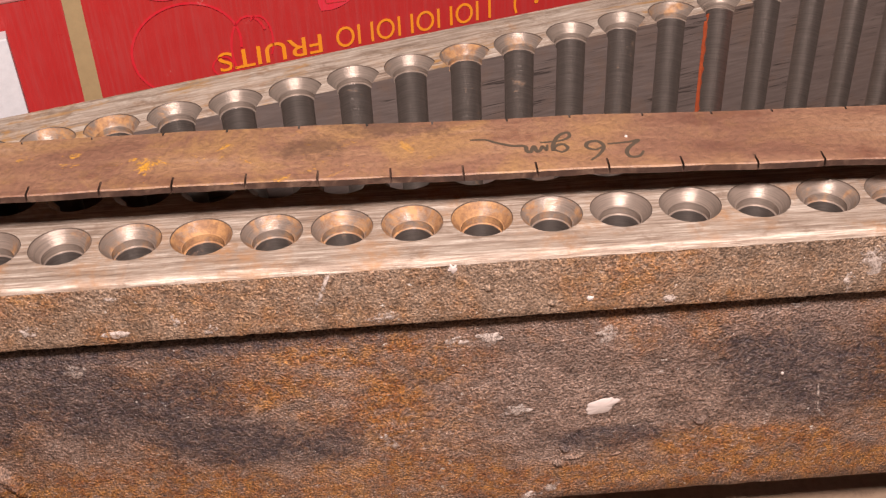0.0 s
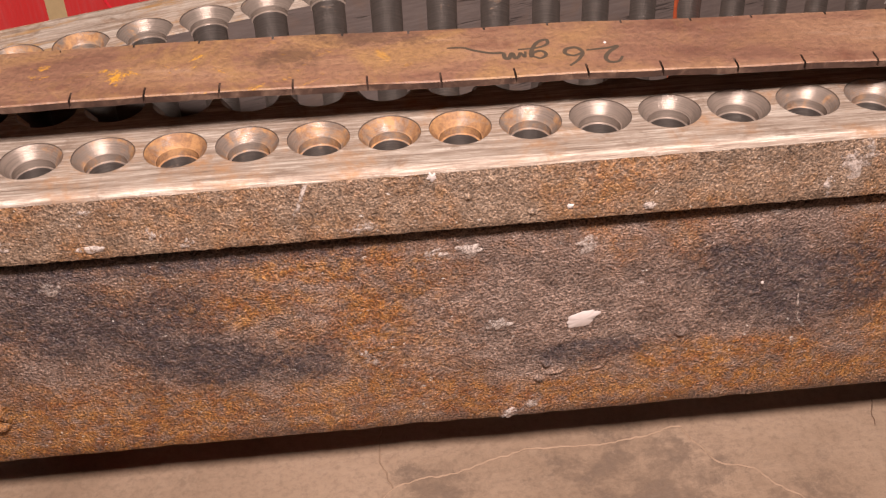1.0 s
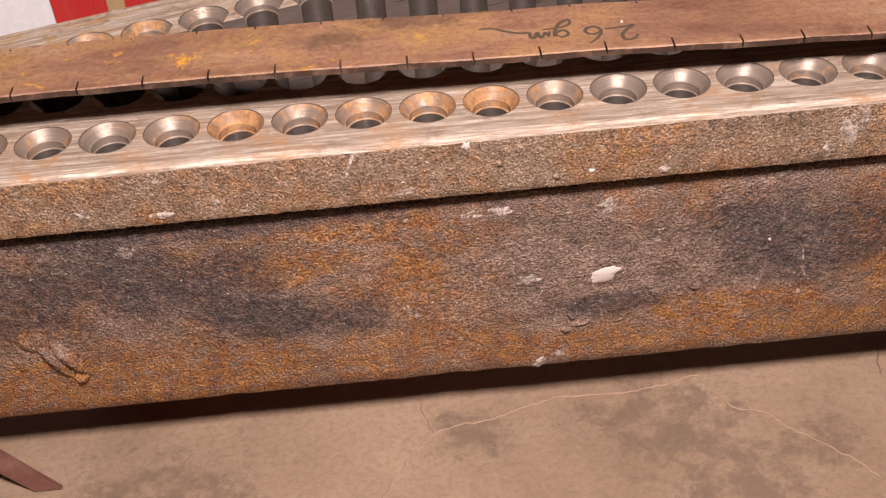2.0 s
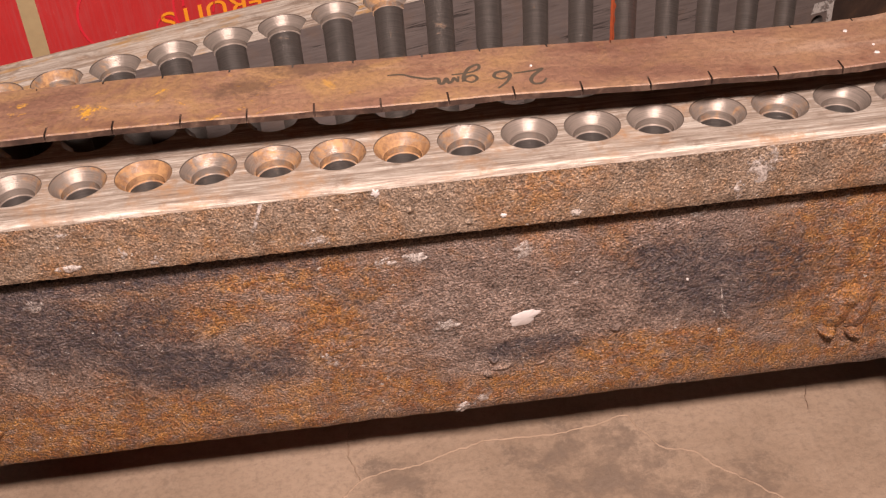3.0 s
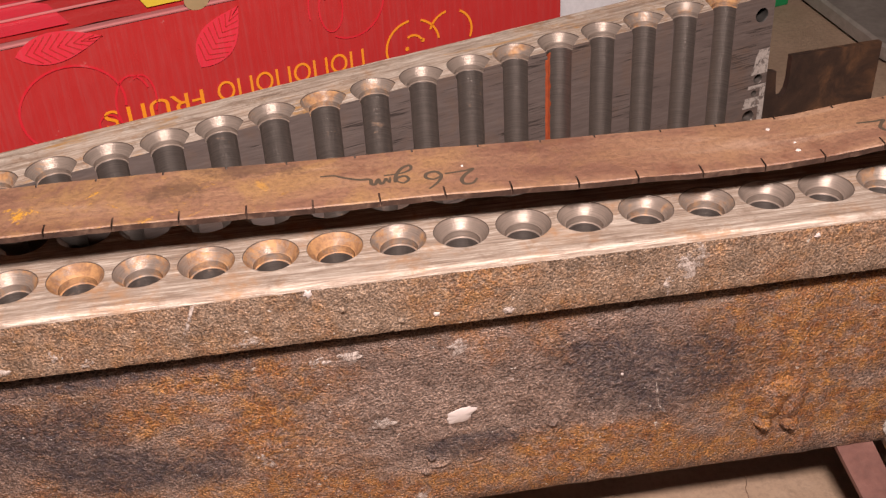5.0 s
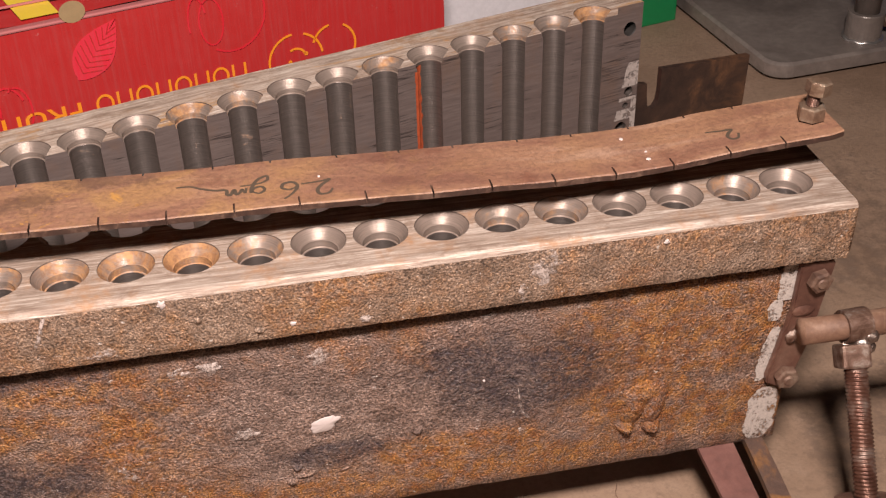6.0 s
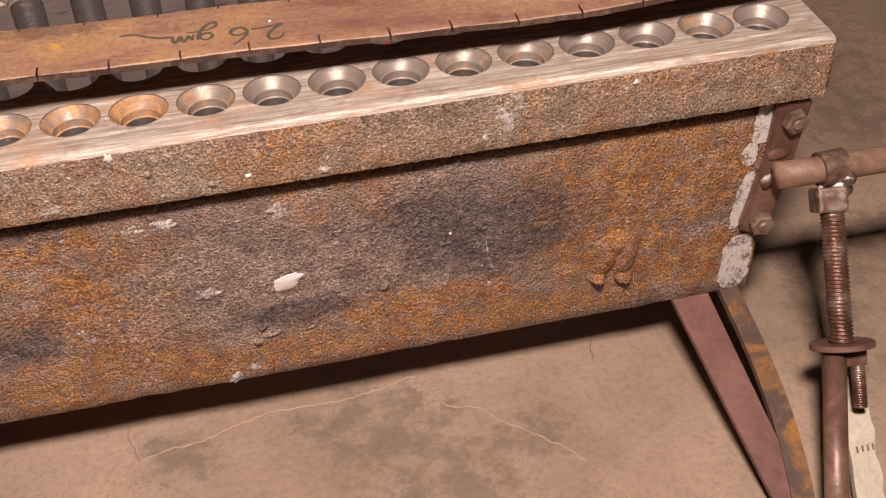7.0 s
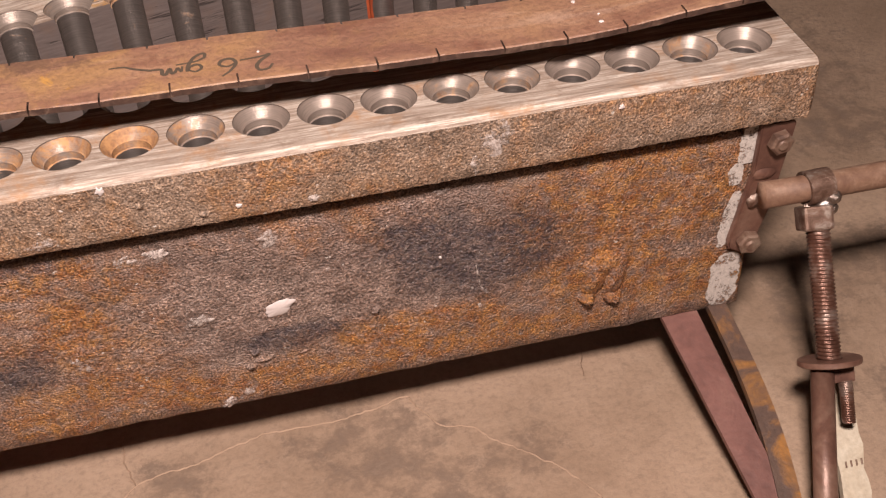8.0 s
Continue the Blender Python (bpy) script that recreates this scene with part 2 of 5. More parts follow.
def rusty_strip(name):
    """Old flat iron: ochre and brown rust rolled along its length, with yellow and near-black spots."""
    m, t, p = nodes_of(name)
    v = coords(t)
    along = noise_tex(t, coords(t, (9, 55, 30)), 1.0, 6, 0.68)
    patch = noise_tex(t, v, 30, 6, 0.72)
    grain = noise_tex(t, v, 420, 4, 0.75)
    col = ramp(t, along, [(0.32, (0.17, 0.076, 0.052)), (0.45, (0.25, 0.124, 0.081)), (0.56, (0.315, 0.168, 0.102)), (0.68, (0.39, 0.238, 0.170))])
    col = mixed(t, grey(t, patch, 0.54, 0.66, 0, 0.75), col, (0.165, 0.066, 0.042))
    ochre = maths(t, "MULTIPLY", grey(t, noise_tex(t, v, 24, 6, 0.72, 0.6), 0.46, 0.62, 0, 0.6), grey(t, blot(t, v, (-0.46, 0.04, TOP), (0.26, 0.2, 1), 0.0), 0.0, 1.0, 0.25, 1.0))
    col = mixed(t, ochre, col, (0.40, 0.225, 0.085))
    flake = maths(t, "MULTIPLY", blot(t, v, (-0.40, 0.035, TOP + 0.02), (0.10, 0.022, 1), 0.0), grey(t, noise_tex(t, v, 62, 6, 0.75, 0.5), 0.60, 0.65))
    col = mixed(t, flake, col, (0.62, 0.30, 0.04))
    warp = maths(t, "MULTIPLY", maths(t, "SUBTRACT", noise_tex(t, v, 90, 6, 0.8), 0.5), 4.0)
    dark = maths(t, "MAXIMUM", blot(t, v, (-0.345, 0.045, TOP + 0.02), (0.012, 0.008, 1), warp), blot(t, v, (-0.315, 0.057, TOP + 0.02), (0.02, 0.006, 1), warp))
    col = mixed(t, maths(t, "MULTIPLY", dark, 0.6), col, (0.085, 0.045, 0.035))
    col = mixed(t, grey(t, grain, 0.34, 0.56, 0.45, 0), col, (0.095, 0.05, 0.035))
    link(t, col, p.inputs["Base Color"])
    p.inputs["Roughness"].default_value = 0.52
    p.inputs["Specular IOR Level"].default_value = 0.6
    bump(t, p, maths(t, "ADD", grain, maths(t, "MULTIPLY", patch, 2.0)), 0.6, 0.0010)
    return m


def glossy_print(name, colour):
    """Varnished print on board: faint fibre streaks, scuffs and slight waves."""
    m, t, p = nodes_of(name)
    v = coords(t)
    fibre = noise_tex(t, coords(t, (420, 420, 18)), 1.0, 4, 0.7)
    scuff = noise_tex(t, v, 60, 6, 0.75)
    col = mixed(t, grey(t, fibre, 0.45, 0.80, 0.0, 0.25), colour, tuple(0.55 * c + 0.12 for c in colour))
    col = mixed(t, grey(t, scuff, 0.66, 0.74, 0.0, 0.5), col, (0.62, 0.42, 0.40))
    link(t, col, p.inputs["Base Color"])
    link(t, grey(t, scuff, 0.35, 0.65, 0.26, 0.48), p.inputs["Roughness"])
    bump(t, p, maths(t, "ADD", fibre, maths(t, "MULTIPLY", noise_tex(t, v, 14, 3), 6.0)), 0.35, 0.0006)
    return m


def speckled(name, colour, lo, hi):
    """Thin dried paint or dust that has worn through in a fine speckle."""
    m, t, p = nodes_of(name)
    v = coords(t)
    n = noise_tex(t, v, 230, 5, 0.8)
    link(t, mixed(t, grey(t, noise_tex(t, v, 700, 3, 0.7), 0.35, 0.65, 0.45, 0.0), colour, tuple(0.4 * c for c in colour)), p.inputs["Base Color"])
    link(t, grey(t, n, lo, hi), p.inputs["Alpha"])
    p.inputs["Roughness"].default_value = 0.7
    bump(t, p, n, 0.5, 0.0006)
    return m


M_DUSTY = speckled("dusty_paint", (0.58, 0.475, 0.43), 0.46, 0.62)
M_CHALK = speckled("worn_white_paint", (0.54, 0.465, 0.42), 0.38, 0.50)
M_THIN = speckled("thin_grey_paint", (0.42, 0.355, 0.325), 0.36, 0.50)
M_WALL = rusty_casting("rusty_cast_wall", True)
M_RIM = rusty_casting("rusty_cast_rim", False)
M_TOP = machined_top("scraped_iron")
M_TOP_OPEN = machined_top("scraped_open_iron", 16.42, 1.0)
M_LIP = plain("dark_lip", (0.12, 0.085, 0.068), 0.5, 0.3)
M_FUNNEL = turned_steel("turned_funnel", (0.365, 0.288, 0.246), 0.46, 1.15, -0.008, 0.5)
M_BORE = turned_steel("dark_bore", (0.30, 0.25, 0.228), 0.37, 0.5, 0.10, 0.8)
M_FACE = grooved_iron("dark_parting_face")
M_STRIP = rusty_strip("rusty_strip")
M_BOLT = rust_paint("rusty_steel", (0.10, 0.055, 0.04), (0.19, 0.11, 0.078), (0.30, 0.215, 0.16), 0.55, 4.0, 0.3)
M_NUT = rust_paint("worn_plated_steel", (0.17, 0.10, 0.066), (0.30, 0.20, 0.14), (0.46, 0.36, 0.27), 0.4, 5.0, 0.55)
M_ROD = rust_paint("rusty_rod", (0.15, 0.075, 0.048), (0.225, 0.124, 0.080), (0.32, 0.20, 0.138), 0.6, 3.0, 0.1)
M_MAROON = rust_paint("maroon_primer", (0.125, 0.052, 0.042), (0.185, 0.080, 0.065), (0.24, 0.125, 0.095), 0.5, 1.0)
M_CEMENT = cement("cement_floor")
M_CRACK = plain("crack_filler", (0.37, 0.245, 0.17), 0.85)
M_RED = glossy_print("red_print", (0.48, 0.030, 0.030))
M_PRINT = glossy_print("yellow_print", (0.88, 0.30, 0.02))
M_PINK = glossy_print("pink_print", (0.72, 0.035, 0.06))
M_ROSE = glossy_print("rose_print", (0.66, 0.02, 0.035))
M_YELLOW = glossy_print("lemon_print", (0.85, 0.60, 0.06))
M_BOARD = plain("bare_cardboard", (0.42, 0.29, 0.15), 0.7)
M_WHITE = plain("white_paint", (0.58, 0.49, 0.465), 0.65)
M_PAPER = plain("white_board", (0.78, 0.76, 0.80), 0.55)
M_WOOD = rust_paint("pale_wood", (0.36, 0.28, 0.20), (0.48, 0.39, 0.29), (0.56, 0.48, 0.38), 0.7, 1.5)
M_THREAD = rust_paint("worn_thread", (0.09, 0.038, 0.026), (0.17, 0.082, 0.058), (0.34, 0.26, 0.22), 0.32, 3.0, 0.6)
M_PIPE = rust_paint("brown_pipe", (0.10, 0.046, 0.034), (0.165, 0.080, 0.057), (0.25, 0.148, 0.108), 0.42, 1.5, 0.25)
M_REDRUST = rust_paint("red_rust", (0.30, 0.05, 0.013), (0.40, 0.065, 0.016), (0.47, 0.11, 0.028), 0.8, 4.0)
M_DARKHOLE = plain("dark_hole", (0.03, 0.026, 0.024), 0.6)
M_BLUE = plain("blue_plastic", (0.02, 0.07, 0.45), 0.4)
M_STEELPLATE = rust_paint("grey_steel_plate", (0.19, 0.158, 0.142), (0.26, 0.218, 0.195), (0.34, 0.29, 0.26), 0.38, 0.6, 0.2)
M_DARKPLATE = rust_paint("burnt_plate", (0.034, 0.020, 0.016), (0.062, 0.034, 0.024), (0.17, 0.082, 0.042), 0.55, 1.4, 0.2)
M_GREEN = plain("green_paint", (0.01, 0.22, 0.07), 0.4)
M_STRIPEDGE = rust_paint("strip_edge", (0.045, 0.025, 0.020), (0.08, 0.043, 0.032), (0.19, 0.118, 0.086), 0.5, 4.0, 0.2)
M_INK = plain("marker_ink", (0.085, 0.06, 0.042), 0.6)
M_WALLPAINT = plain("wall_paint", (0.20, 0.185, 0.17), 0.8)


# ---- building helpers ----
def thing(name, x, y, z, label, category, group="", rz=0.0):
    ob = new(name)
    ob.matrix_world = pose(x, y, z, 0, 0, rz)
    return tagged(ob, label, category, group)


def finish(name, bm, material, smooth=False):
    me = bpy.data.meshes.new(name)
    bm.to_mesh(me)
    bm.free()
    for f in me.polygons:
        f.use_smooth = smooth
    me.materials.append(material)
    return me


def part(name, bm, material, parent, label="", smooth=False, m=None):
    """Links a bmesh, in metres from its parent's place, as one mesh object."""
    ob = new(name, finish(name, bm, material, smooth))
    ob.parent = parent
    if m is not None:
        ob.matrix_local = m
    return tagged(ob, label)


def alone(name, bm, material, m, label, category, group="", smooth=False):
    ob = new(name, finish(name, bm, material, smooth))
    ob.matrix_world = m
    return tagged(ob, label, category, group)


def box(x0, x1, y0, y1, z0, z1, bevel=0.0, bm=None, seg=2):
    """A bevelled box, in metres."""
    own = bmesh.new()
    r = bmesh.ops.create_cube(own, size=1.0)
    for v in own.verts:
        v.co = Vector(((x0 + x1) / 2 + v.co.x * (x1 - x0), (y0 + y1) / 2 + v.co.y * (y1 - y0), (z0 + z1) / 2 + v.co.z * (z1 - z0)))
    if bevel:
        bmesh.ops.bevel(own, geom=own.edges[:], offset=bevel, segments=seg, affect="EDGES", profile=0.6)
    if bm is None:
        return own
    me = bpy.data.meshes.new("tmp")
    own.to_mesh(me)
    own.free()
    bm.from_mesh(me)
    bpy.data.meshes.remove(me)
    return bm


def tube(points, radius, seg=14, bm=None, caps=True):
    """A round bar along points (metres); radius may be one number or one for each point."""
    bm = bm or bmesh.new()
    pts = [Vector(p) for p in points]
    radii = radius if isinstance(radius, (list, tuple)) else [radius] * len(pts)
    rings, side = [], None
    for k, p in enumerate(pts):
        d = (pts[min(k + 1, len(pts) - 1)] - pts[max(k - 1, 0)]).normalized()
        if side is None:
            side = d.orthogonal().normalized()
        side = (side - d * side.dot(d)).normalized()
        up = d.cross(side)
        rings.append([bm.verts.new(p + radii[k] * (math.cos(2 * math.pi * j / seg) * side + math.sin(2 * math.pi * j / seg) * up)) for j in range(seg)])
    for a, b in zip(rings, rings[1:]):
        for j in range(seg):
            bm.faces.new((a[j], a[(j + 1) % seg], b[(j + 1) % seg], b[j]))
    if caps:
        bm.faces.new(rings[0][::-1])
        bm.faces.new(rings[-1])
    return bm


def lathe(profile, seg=36, half=False, bm=None):
    """A surface of revolution about z through (r, z) in cm, with a crisp edge at each step; half: only the side y > 0."""
    bm = bm or bmesh.new()
    n = seg // 2 + 1 if half else seg
    for pair in zip(profile, profile[1:]):
        a, b = [[bm.verts.new((CM * r * math.cos(2 * math.pi * j / seg), CM * r * math.sin(2 * math.pi * j / seg), CM * z)) for j in range(n)] for r, z in pair]
        for j in range(n - 1 if half else n):
            bm.faces.new((a[j], a[(j + 1) % n], b[(j + 1) % n], b[j]))
    return bm


def grid_patch(bm, us, vs, at):
    vv = [[bm.verts.new(at(u, v)) for v in vs] for u in us]
    for a, b in zip(vv, vv[1:]):
        for k in range(len(vs) - 1):
            bm.faces.new((a[k], b[k], b[k + 1], a[k + 1]))
    return vv
# ---- setting ----
def build_setting():
    bm = bmesh.new()
    grid_patch(bm, np.linspace(-3, 3, 61), np.linspace(-3, 3, 61), lambda u, v: (u, v, 0.0))
    floor = alone("floor", bm, M_CEMENT, pose(0, 0, 0), "stained bare cement floor with thin cracks", "floor")
    tagged(floor, kind="structure")
    for name, b in (("wall_north", (-3, 3, 3, 3.1, 0, 2.9)), ("wall_south", (-3, 3, -3.1, -3, 0, 2.9)), ("wall_east", (3, 3.1, -3.1, 3.1, 0, 2.9)), ("wall_west", (-3.1, -3, -3.1, 3.1, 0, 2.9)), ("ceiling", (-3.1, 3.1, -3.1, 3.1, 2.9, 3.0))):
        tagged(alone(name, box(*b), M_WALLPAINT, pose(0, 0, 0), "plain painted workshop " + name.split("_")[0], name.split("_")[0]), kind="structure")


build_setting()


# ---- the closed half of the mould ----
LEFT, RIGHT, WALL_Y = -61.0, 2.42, 0.78
BACK = ROW2_Y


def ring_cell(bm, cx, cy, x0, x1, y0, y1, radius, seg=32, half=False):
    """The flat top round one hole: quads from the hole's circle out to the cell's edges (cm)."""
    inner, outer = [], []
    n = seg // 2 + 1 if half else seg
    for j in range(n):
        a = 2 * math.pi * j / seg + (math.pi if half else 0)
        c, s = math.cos(a), math.sin(a)
        k = min(((x1 - cx) / c if c > 1e-9 else (x0 - cx) / c if c < -1e-9 else 1e9), ((y1 - cy) / s if s > 1e-9 else (y0 - cy) / s if s < -1e-9 else 1e9))
        inner.append(bm.verts.new((CM * (cx + radius * c), CM * (cy + radius * s), 0)))
        outer.append(bm.verts.new((CM * (cx + k * c), CM * (cy + k * s), 0)))
    for j in range(n - 1 if half else n):
        b = (j + 1) % n
        bm.faces.new((inner[j], outer[j], outer[b], inner[b]))
    for x in (x0, x1):
        for y in (y0, y1):
            if half and y == y1:
                continue
            # square corner of the cell
            j = min(range(n), key=lambda q: (outer[q].co.x - CM * x) ** 2 + (outer[q].co.y - CM * y) ** 2)
            near = [q for q in range(n) if abs(outer[q].co.x - CM * x) < 1e-6]
            flat = [q for q in range(n) if abs(outer[q].co.y - CM * y) < 1e-6]
            if near and flat:
                a = min(near, key=lambda q: abs(outer[q].co.y - CM * y))
                b = min(flat, key=lambda q: abs(outer[q].co.x - CM * x))
                if a != b:
                    corner = bm.verts.new((CM * x, CM * y, 0))
                    f = bm.faces.new((outer[a], corner, outer[b]))


HOLES = range(22)
SHIFT = {0: -0.15}
FIRST_BACK = 5         # the back row of half-holes begins here


def hole_x(i):
    return -PITCH * i + SHIFT.get(i, 0.0)


def lipped(me, n):
    """Gives the first ring of faces, the sharp lip of a funnel, a darker colour."""
    me.materials.append(M_LIP)
    for f in me.polygons[:n]:
        f.material_index = 1
    return me


def build_mould():
    mould = thing("candle_mould", -0.3, 0.03, 0.0, "heavy rusty cast-iron candle mould half with a row of countersunk holes", "mould")
    base = Matrix.Translation((0.3, -0.03, TOP))
    # machined top with the round openings cut through
    bm = bmesh.new()
    xs = [RIGHT - 0.15] + [-PITCH * (i + 0.5) for i in HOLES][:-1] + [LEFT]
    mid = (ROW_Y + ROW2_Y) / 2
    for i in HOLES:
        x1, x0 = xs[i], xs[i + 1]
        ring_cell(bm, hole_x(i), ROW_Y, x0, x1, 0.35, mid, R_RIM)
        if i >= FIRST_BACK:
            ring_cell(bm, hole_x(i), ROW2_Y, x0, x1, mid, ROW2_Y, R_RIM, half=True)
        else:
            bm.faces.new([bm.verts.new((CM * x, CM * y, 0)) for x, y in ((x0, mid), (x1, mid), (x1, ROW2_Y), (x0, ROW2_Y))])
    for f in bm.faces:
        f.normal_update()
        if f.normal.z < 0:
            f.normal_flip()
    bmesh.ops.remove_doubles(bm, verts=bm.verts[:], dist=1e-5)
    part("machined_top", bm, M_TOP, mould, "scraped bare iron with rust films", m=base)
    # worn front edge of the top, rolling over into the rough rim
    bm = bmesh.new()
    prof = [(0.35, 0.0), (0.22, -0.015), (0.10, -0.06), (0.02, -0.16), (-0.02, -0.3)]
    us = np.linspace(LEFT, RIGHT - 0.15, 300)
    grid_patch(bm, us, range(len(prof)), lambda u, k: (CM * u, CM * (prof[k][0] + 0.02 * noise.noise((u * 0.9, k, 1))), CM * (prof[k][1] + (0.03 * noise.noise((u * 1.7, k, 7)) if k else 0))))
    part("worn_edge", bm, M_TOP, mould, smooth=True, m=base)
    # rough rim: front, rounded right corner, underside and end
    bm = bmesh.new()
    prof = [(-0.02, -0.30), (-0.04, -0.45), (-0.06, -1.0), (-0.09, -1.9), (-0.12, -2.6), (-0.12, -2.93), (-0.08, -3.02)]
    rough = lambda u, k, p: (CM * u, CM * (p[0] + 0.03 * noise.noise((u * 1.3, k * 0.8, 3)) + 0.02 * noise.noise((u * 5.3, k * 2.8, 6))), CM * (p[1] + (0.04 * noise.noise((u * 2.1, 1, 9)) + 0.03 * noise.noise((u * 6.1, 1, 9)) if k > 3 else 0)))
    us = np.linspace(LEFT, RIGHT - 0.25, 620)
    grid_patch(bm, us, range(len(prof)), lambda u, k: rough(u, k, prof[k]))
    grid_patch(bm, us, (6, 7), lambda u, k: rough(u, 6, prof[6]) if k == 6 else (CM * u, CM * 2.6, CM * -3.04))
    part("rim", bm, M_RIM, mould, smooth=True, m=base)
    bm = bmesh.new()
    ends = [(0.35, 0.0), (0.10, -0.06), (-0.02, -0.3), (-0.06, -1.0), (-0.09, -1.9), (-0.12, -2.6), (-0.12, -2.82), (-0.05, -2.95), (0.8, -3.0)]
    back = [(BACK, 0.0)] * 2 + [(BACK, -0.3), (BACK, -1.0), (BACK, -1.9), (BACK, -2.6), (BACK, -2.85), (BACK, -2.97), (BACK, -3.0)]
    bulge = [-0.15, -0.06, 0.0, 0.0, -0.03, -0.09, -0.2, -0.34, -0.5]
    cols = [[bm.verts.new((CM * (RIGHT - 0.25 + d * (0.25 + bulge[k])), CM * (e[0] * (1 - w) + b[0] * w), CM * e[1])) for k, (e, b) in enumerate(zip(ends, back))] for d, w in ((0, 0.0), (0.7, 0.012), (1, 0.05), (1, 0.5), (1, 1.0))]
    for a, b in zip(cols, cols[1:]):
        for k in range(len(ends) - 1):
            bm.faces.new((a[k], a[k + 1], b[k + 1], b[k]))
    part("rim_end", bm, M_RIM, mould, smooth=True, m=base)
    # wall below the rim
    bm = bmesh.new()
    zs = [-2.9, -3.5, -3.66, -3.76, -3.95, -5, -6, -8, -10, -12, -14.2, -14.9, -15.03]
    groove = [1.5, 1.5, 0.45, 0.12, 0.0]          # gap added between the rim plate and the wall, to blacken the rim's shadow

    def wall_at(u, k):
        z = zs[k]
        y = WALL_Y - 0.01 * (-z - 3) + (0.15 if k == 12 else groove[k] if k < 5 else 0.0) + 0.06 * noise.noise((u * 0.25, z * 0.3, 2)) + 0.025 * noise.noise((u * 1.1, z, 5))
        return (CM * u, CM * y, CM * (z + (0.08 * noise.noise((u * 0.8, 1, 4)) if k > 10 else 0)))

    rows = grid_patch(bm, np.linspace(LEFT, 0.5, 300), range(len(zs)), wall_at)
    end = rows[-1]
    far_end = [bm.verts.new((v.co.x + 0.001, CM * BACK, v.co.z)) for v in end]
    for k in range(len(zs) - 1):
        bm.faces.new((end[k], far_end[k], far_end[k + 1], end[k + 1]))
    lo = [r[-1] for r in rows]
    far_lo = [bm.verts.new((v.co.x, CM * BACK, v.co.z)) for v in lo]
    for k in range(len(lo) - 1):
        bm.faces.new((lo[k], lo[k + 1], far_lo[k + 1], far_lo[k]))
    part("wall", bm, M_WALL, mould, "grainy rusted casting with dark heat stains", smooth=True, m=base)
    # bores, open to the top; the second row is open to the back
    fm = lipped(finish("funnel", lathe(PROFILE[:6]), M_FUNNEL, True), 36)
    bore = finish("bore", lathe(PROFILE[5:]), M_BORE, True)
    h_funnel = lipped(finish("half_funnel", lathe(PROFILE[:6], half=True), M_FUNNEL, True), 18)
    h_bore = finish("half_bore", lathe(PROFILE[5:], half=True), M_BORE, True)
    for i in HOLES:
        for nm, me, y, rz in (("funnel", fm, ROW_Y, 0), ("bore", bore, ROW_Y, 0), ("funnel", h_funnel, ROW2_Y, 180), ("bore", h_bore, ROW2_Y, 180)):
            if y == ROW2_Y and i < FIRST_BACK:
                continue
            ob = new(nm, me)
            ob.parent = mould
            ob.matrix_local = base @ pose(CM * hole_x(i), CM * y, 0, 0, 0, rz)
    # parting face at the back, between the open half-bores
    part("parting_face", parting_face([hole_x(i) for i in HOLES if i >= FIRST_BACK], LEFT, RIGHT - 0.15, 14.0, False), M_FACE, mould, m=base @ pose(0, CM * ROW2_Y, 0, 0, 0, 0)).data.materials.append(M_FACE)
    return mould


def parting_face(centres, left, right, depth, back_side=True, profile=PROFILE):
    """The flat face beside half-bores: lands that follow the funnels' outline (cm, in the plane y = 0)."""
    bm = bmesh.new()
    cs = sorted(centres)
    prof = profile[:-1] + [(0.78, -depth)]
    for k in range(len(cs) + 1):
        a = [(left if k == 0 else cs[k - 1] + r, z) for r, z in prof]
        b = [(right if k == len(cs) else cs[k] - r, z) for r, z in prof]
        va = [bm.verts.new((CM * x, 0, CM * z)) for x, z in a]
        vb = [bm.verts.new((CM * x, 0, CM * z)) for x, z in b]
        for j in range(len(prof) - 1):
            f = bm.faces.new((va[j], va[j + 1], vb[j + 1], vb[j]))
            f.material_index = 1 if j < 2 else 0
    low = [bm.verts.new((CM * x, 0, -CM * depth)) for c in cs for x in (c - 0.78, c + 0.78)]
    ends = [bm.verts.new((CM * right, 0, -CM * depth)), bm.verts.new((CM * right, CM * 2.4, -CM * depth)), bm.verts.new((CM * left, CM * 2.4, -CM * depth)), bm.verts.new((CM * left, 0, -CM * depth))]
    if not back_side:
        for v in ends:
            v.co.y = -v.co.y
    bm.faces.new([ends[3]] + low + ends[:3])
    bmesh.ops.remove_doubles(bm, verts=bm.verts[:], dist=1e-6)
    return bm


build_mould()


# ---- the open half, swung away ----
YAW2 = 16.42


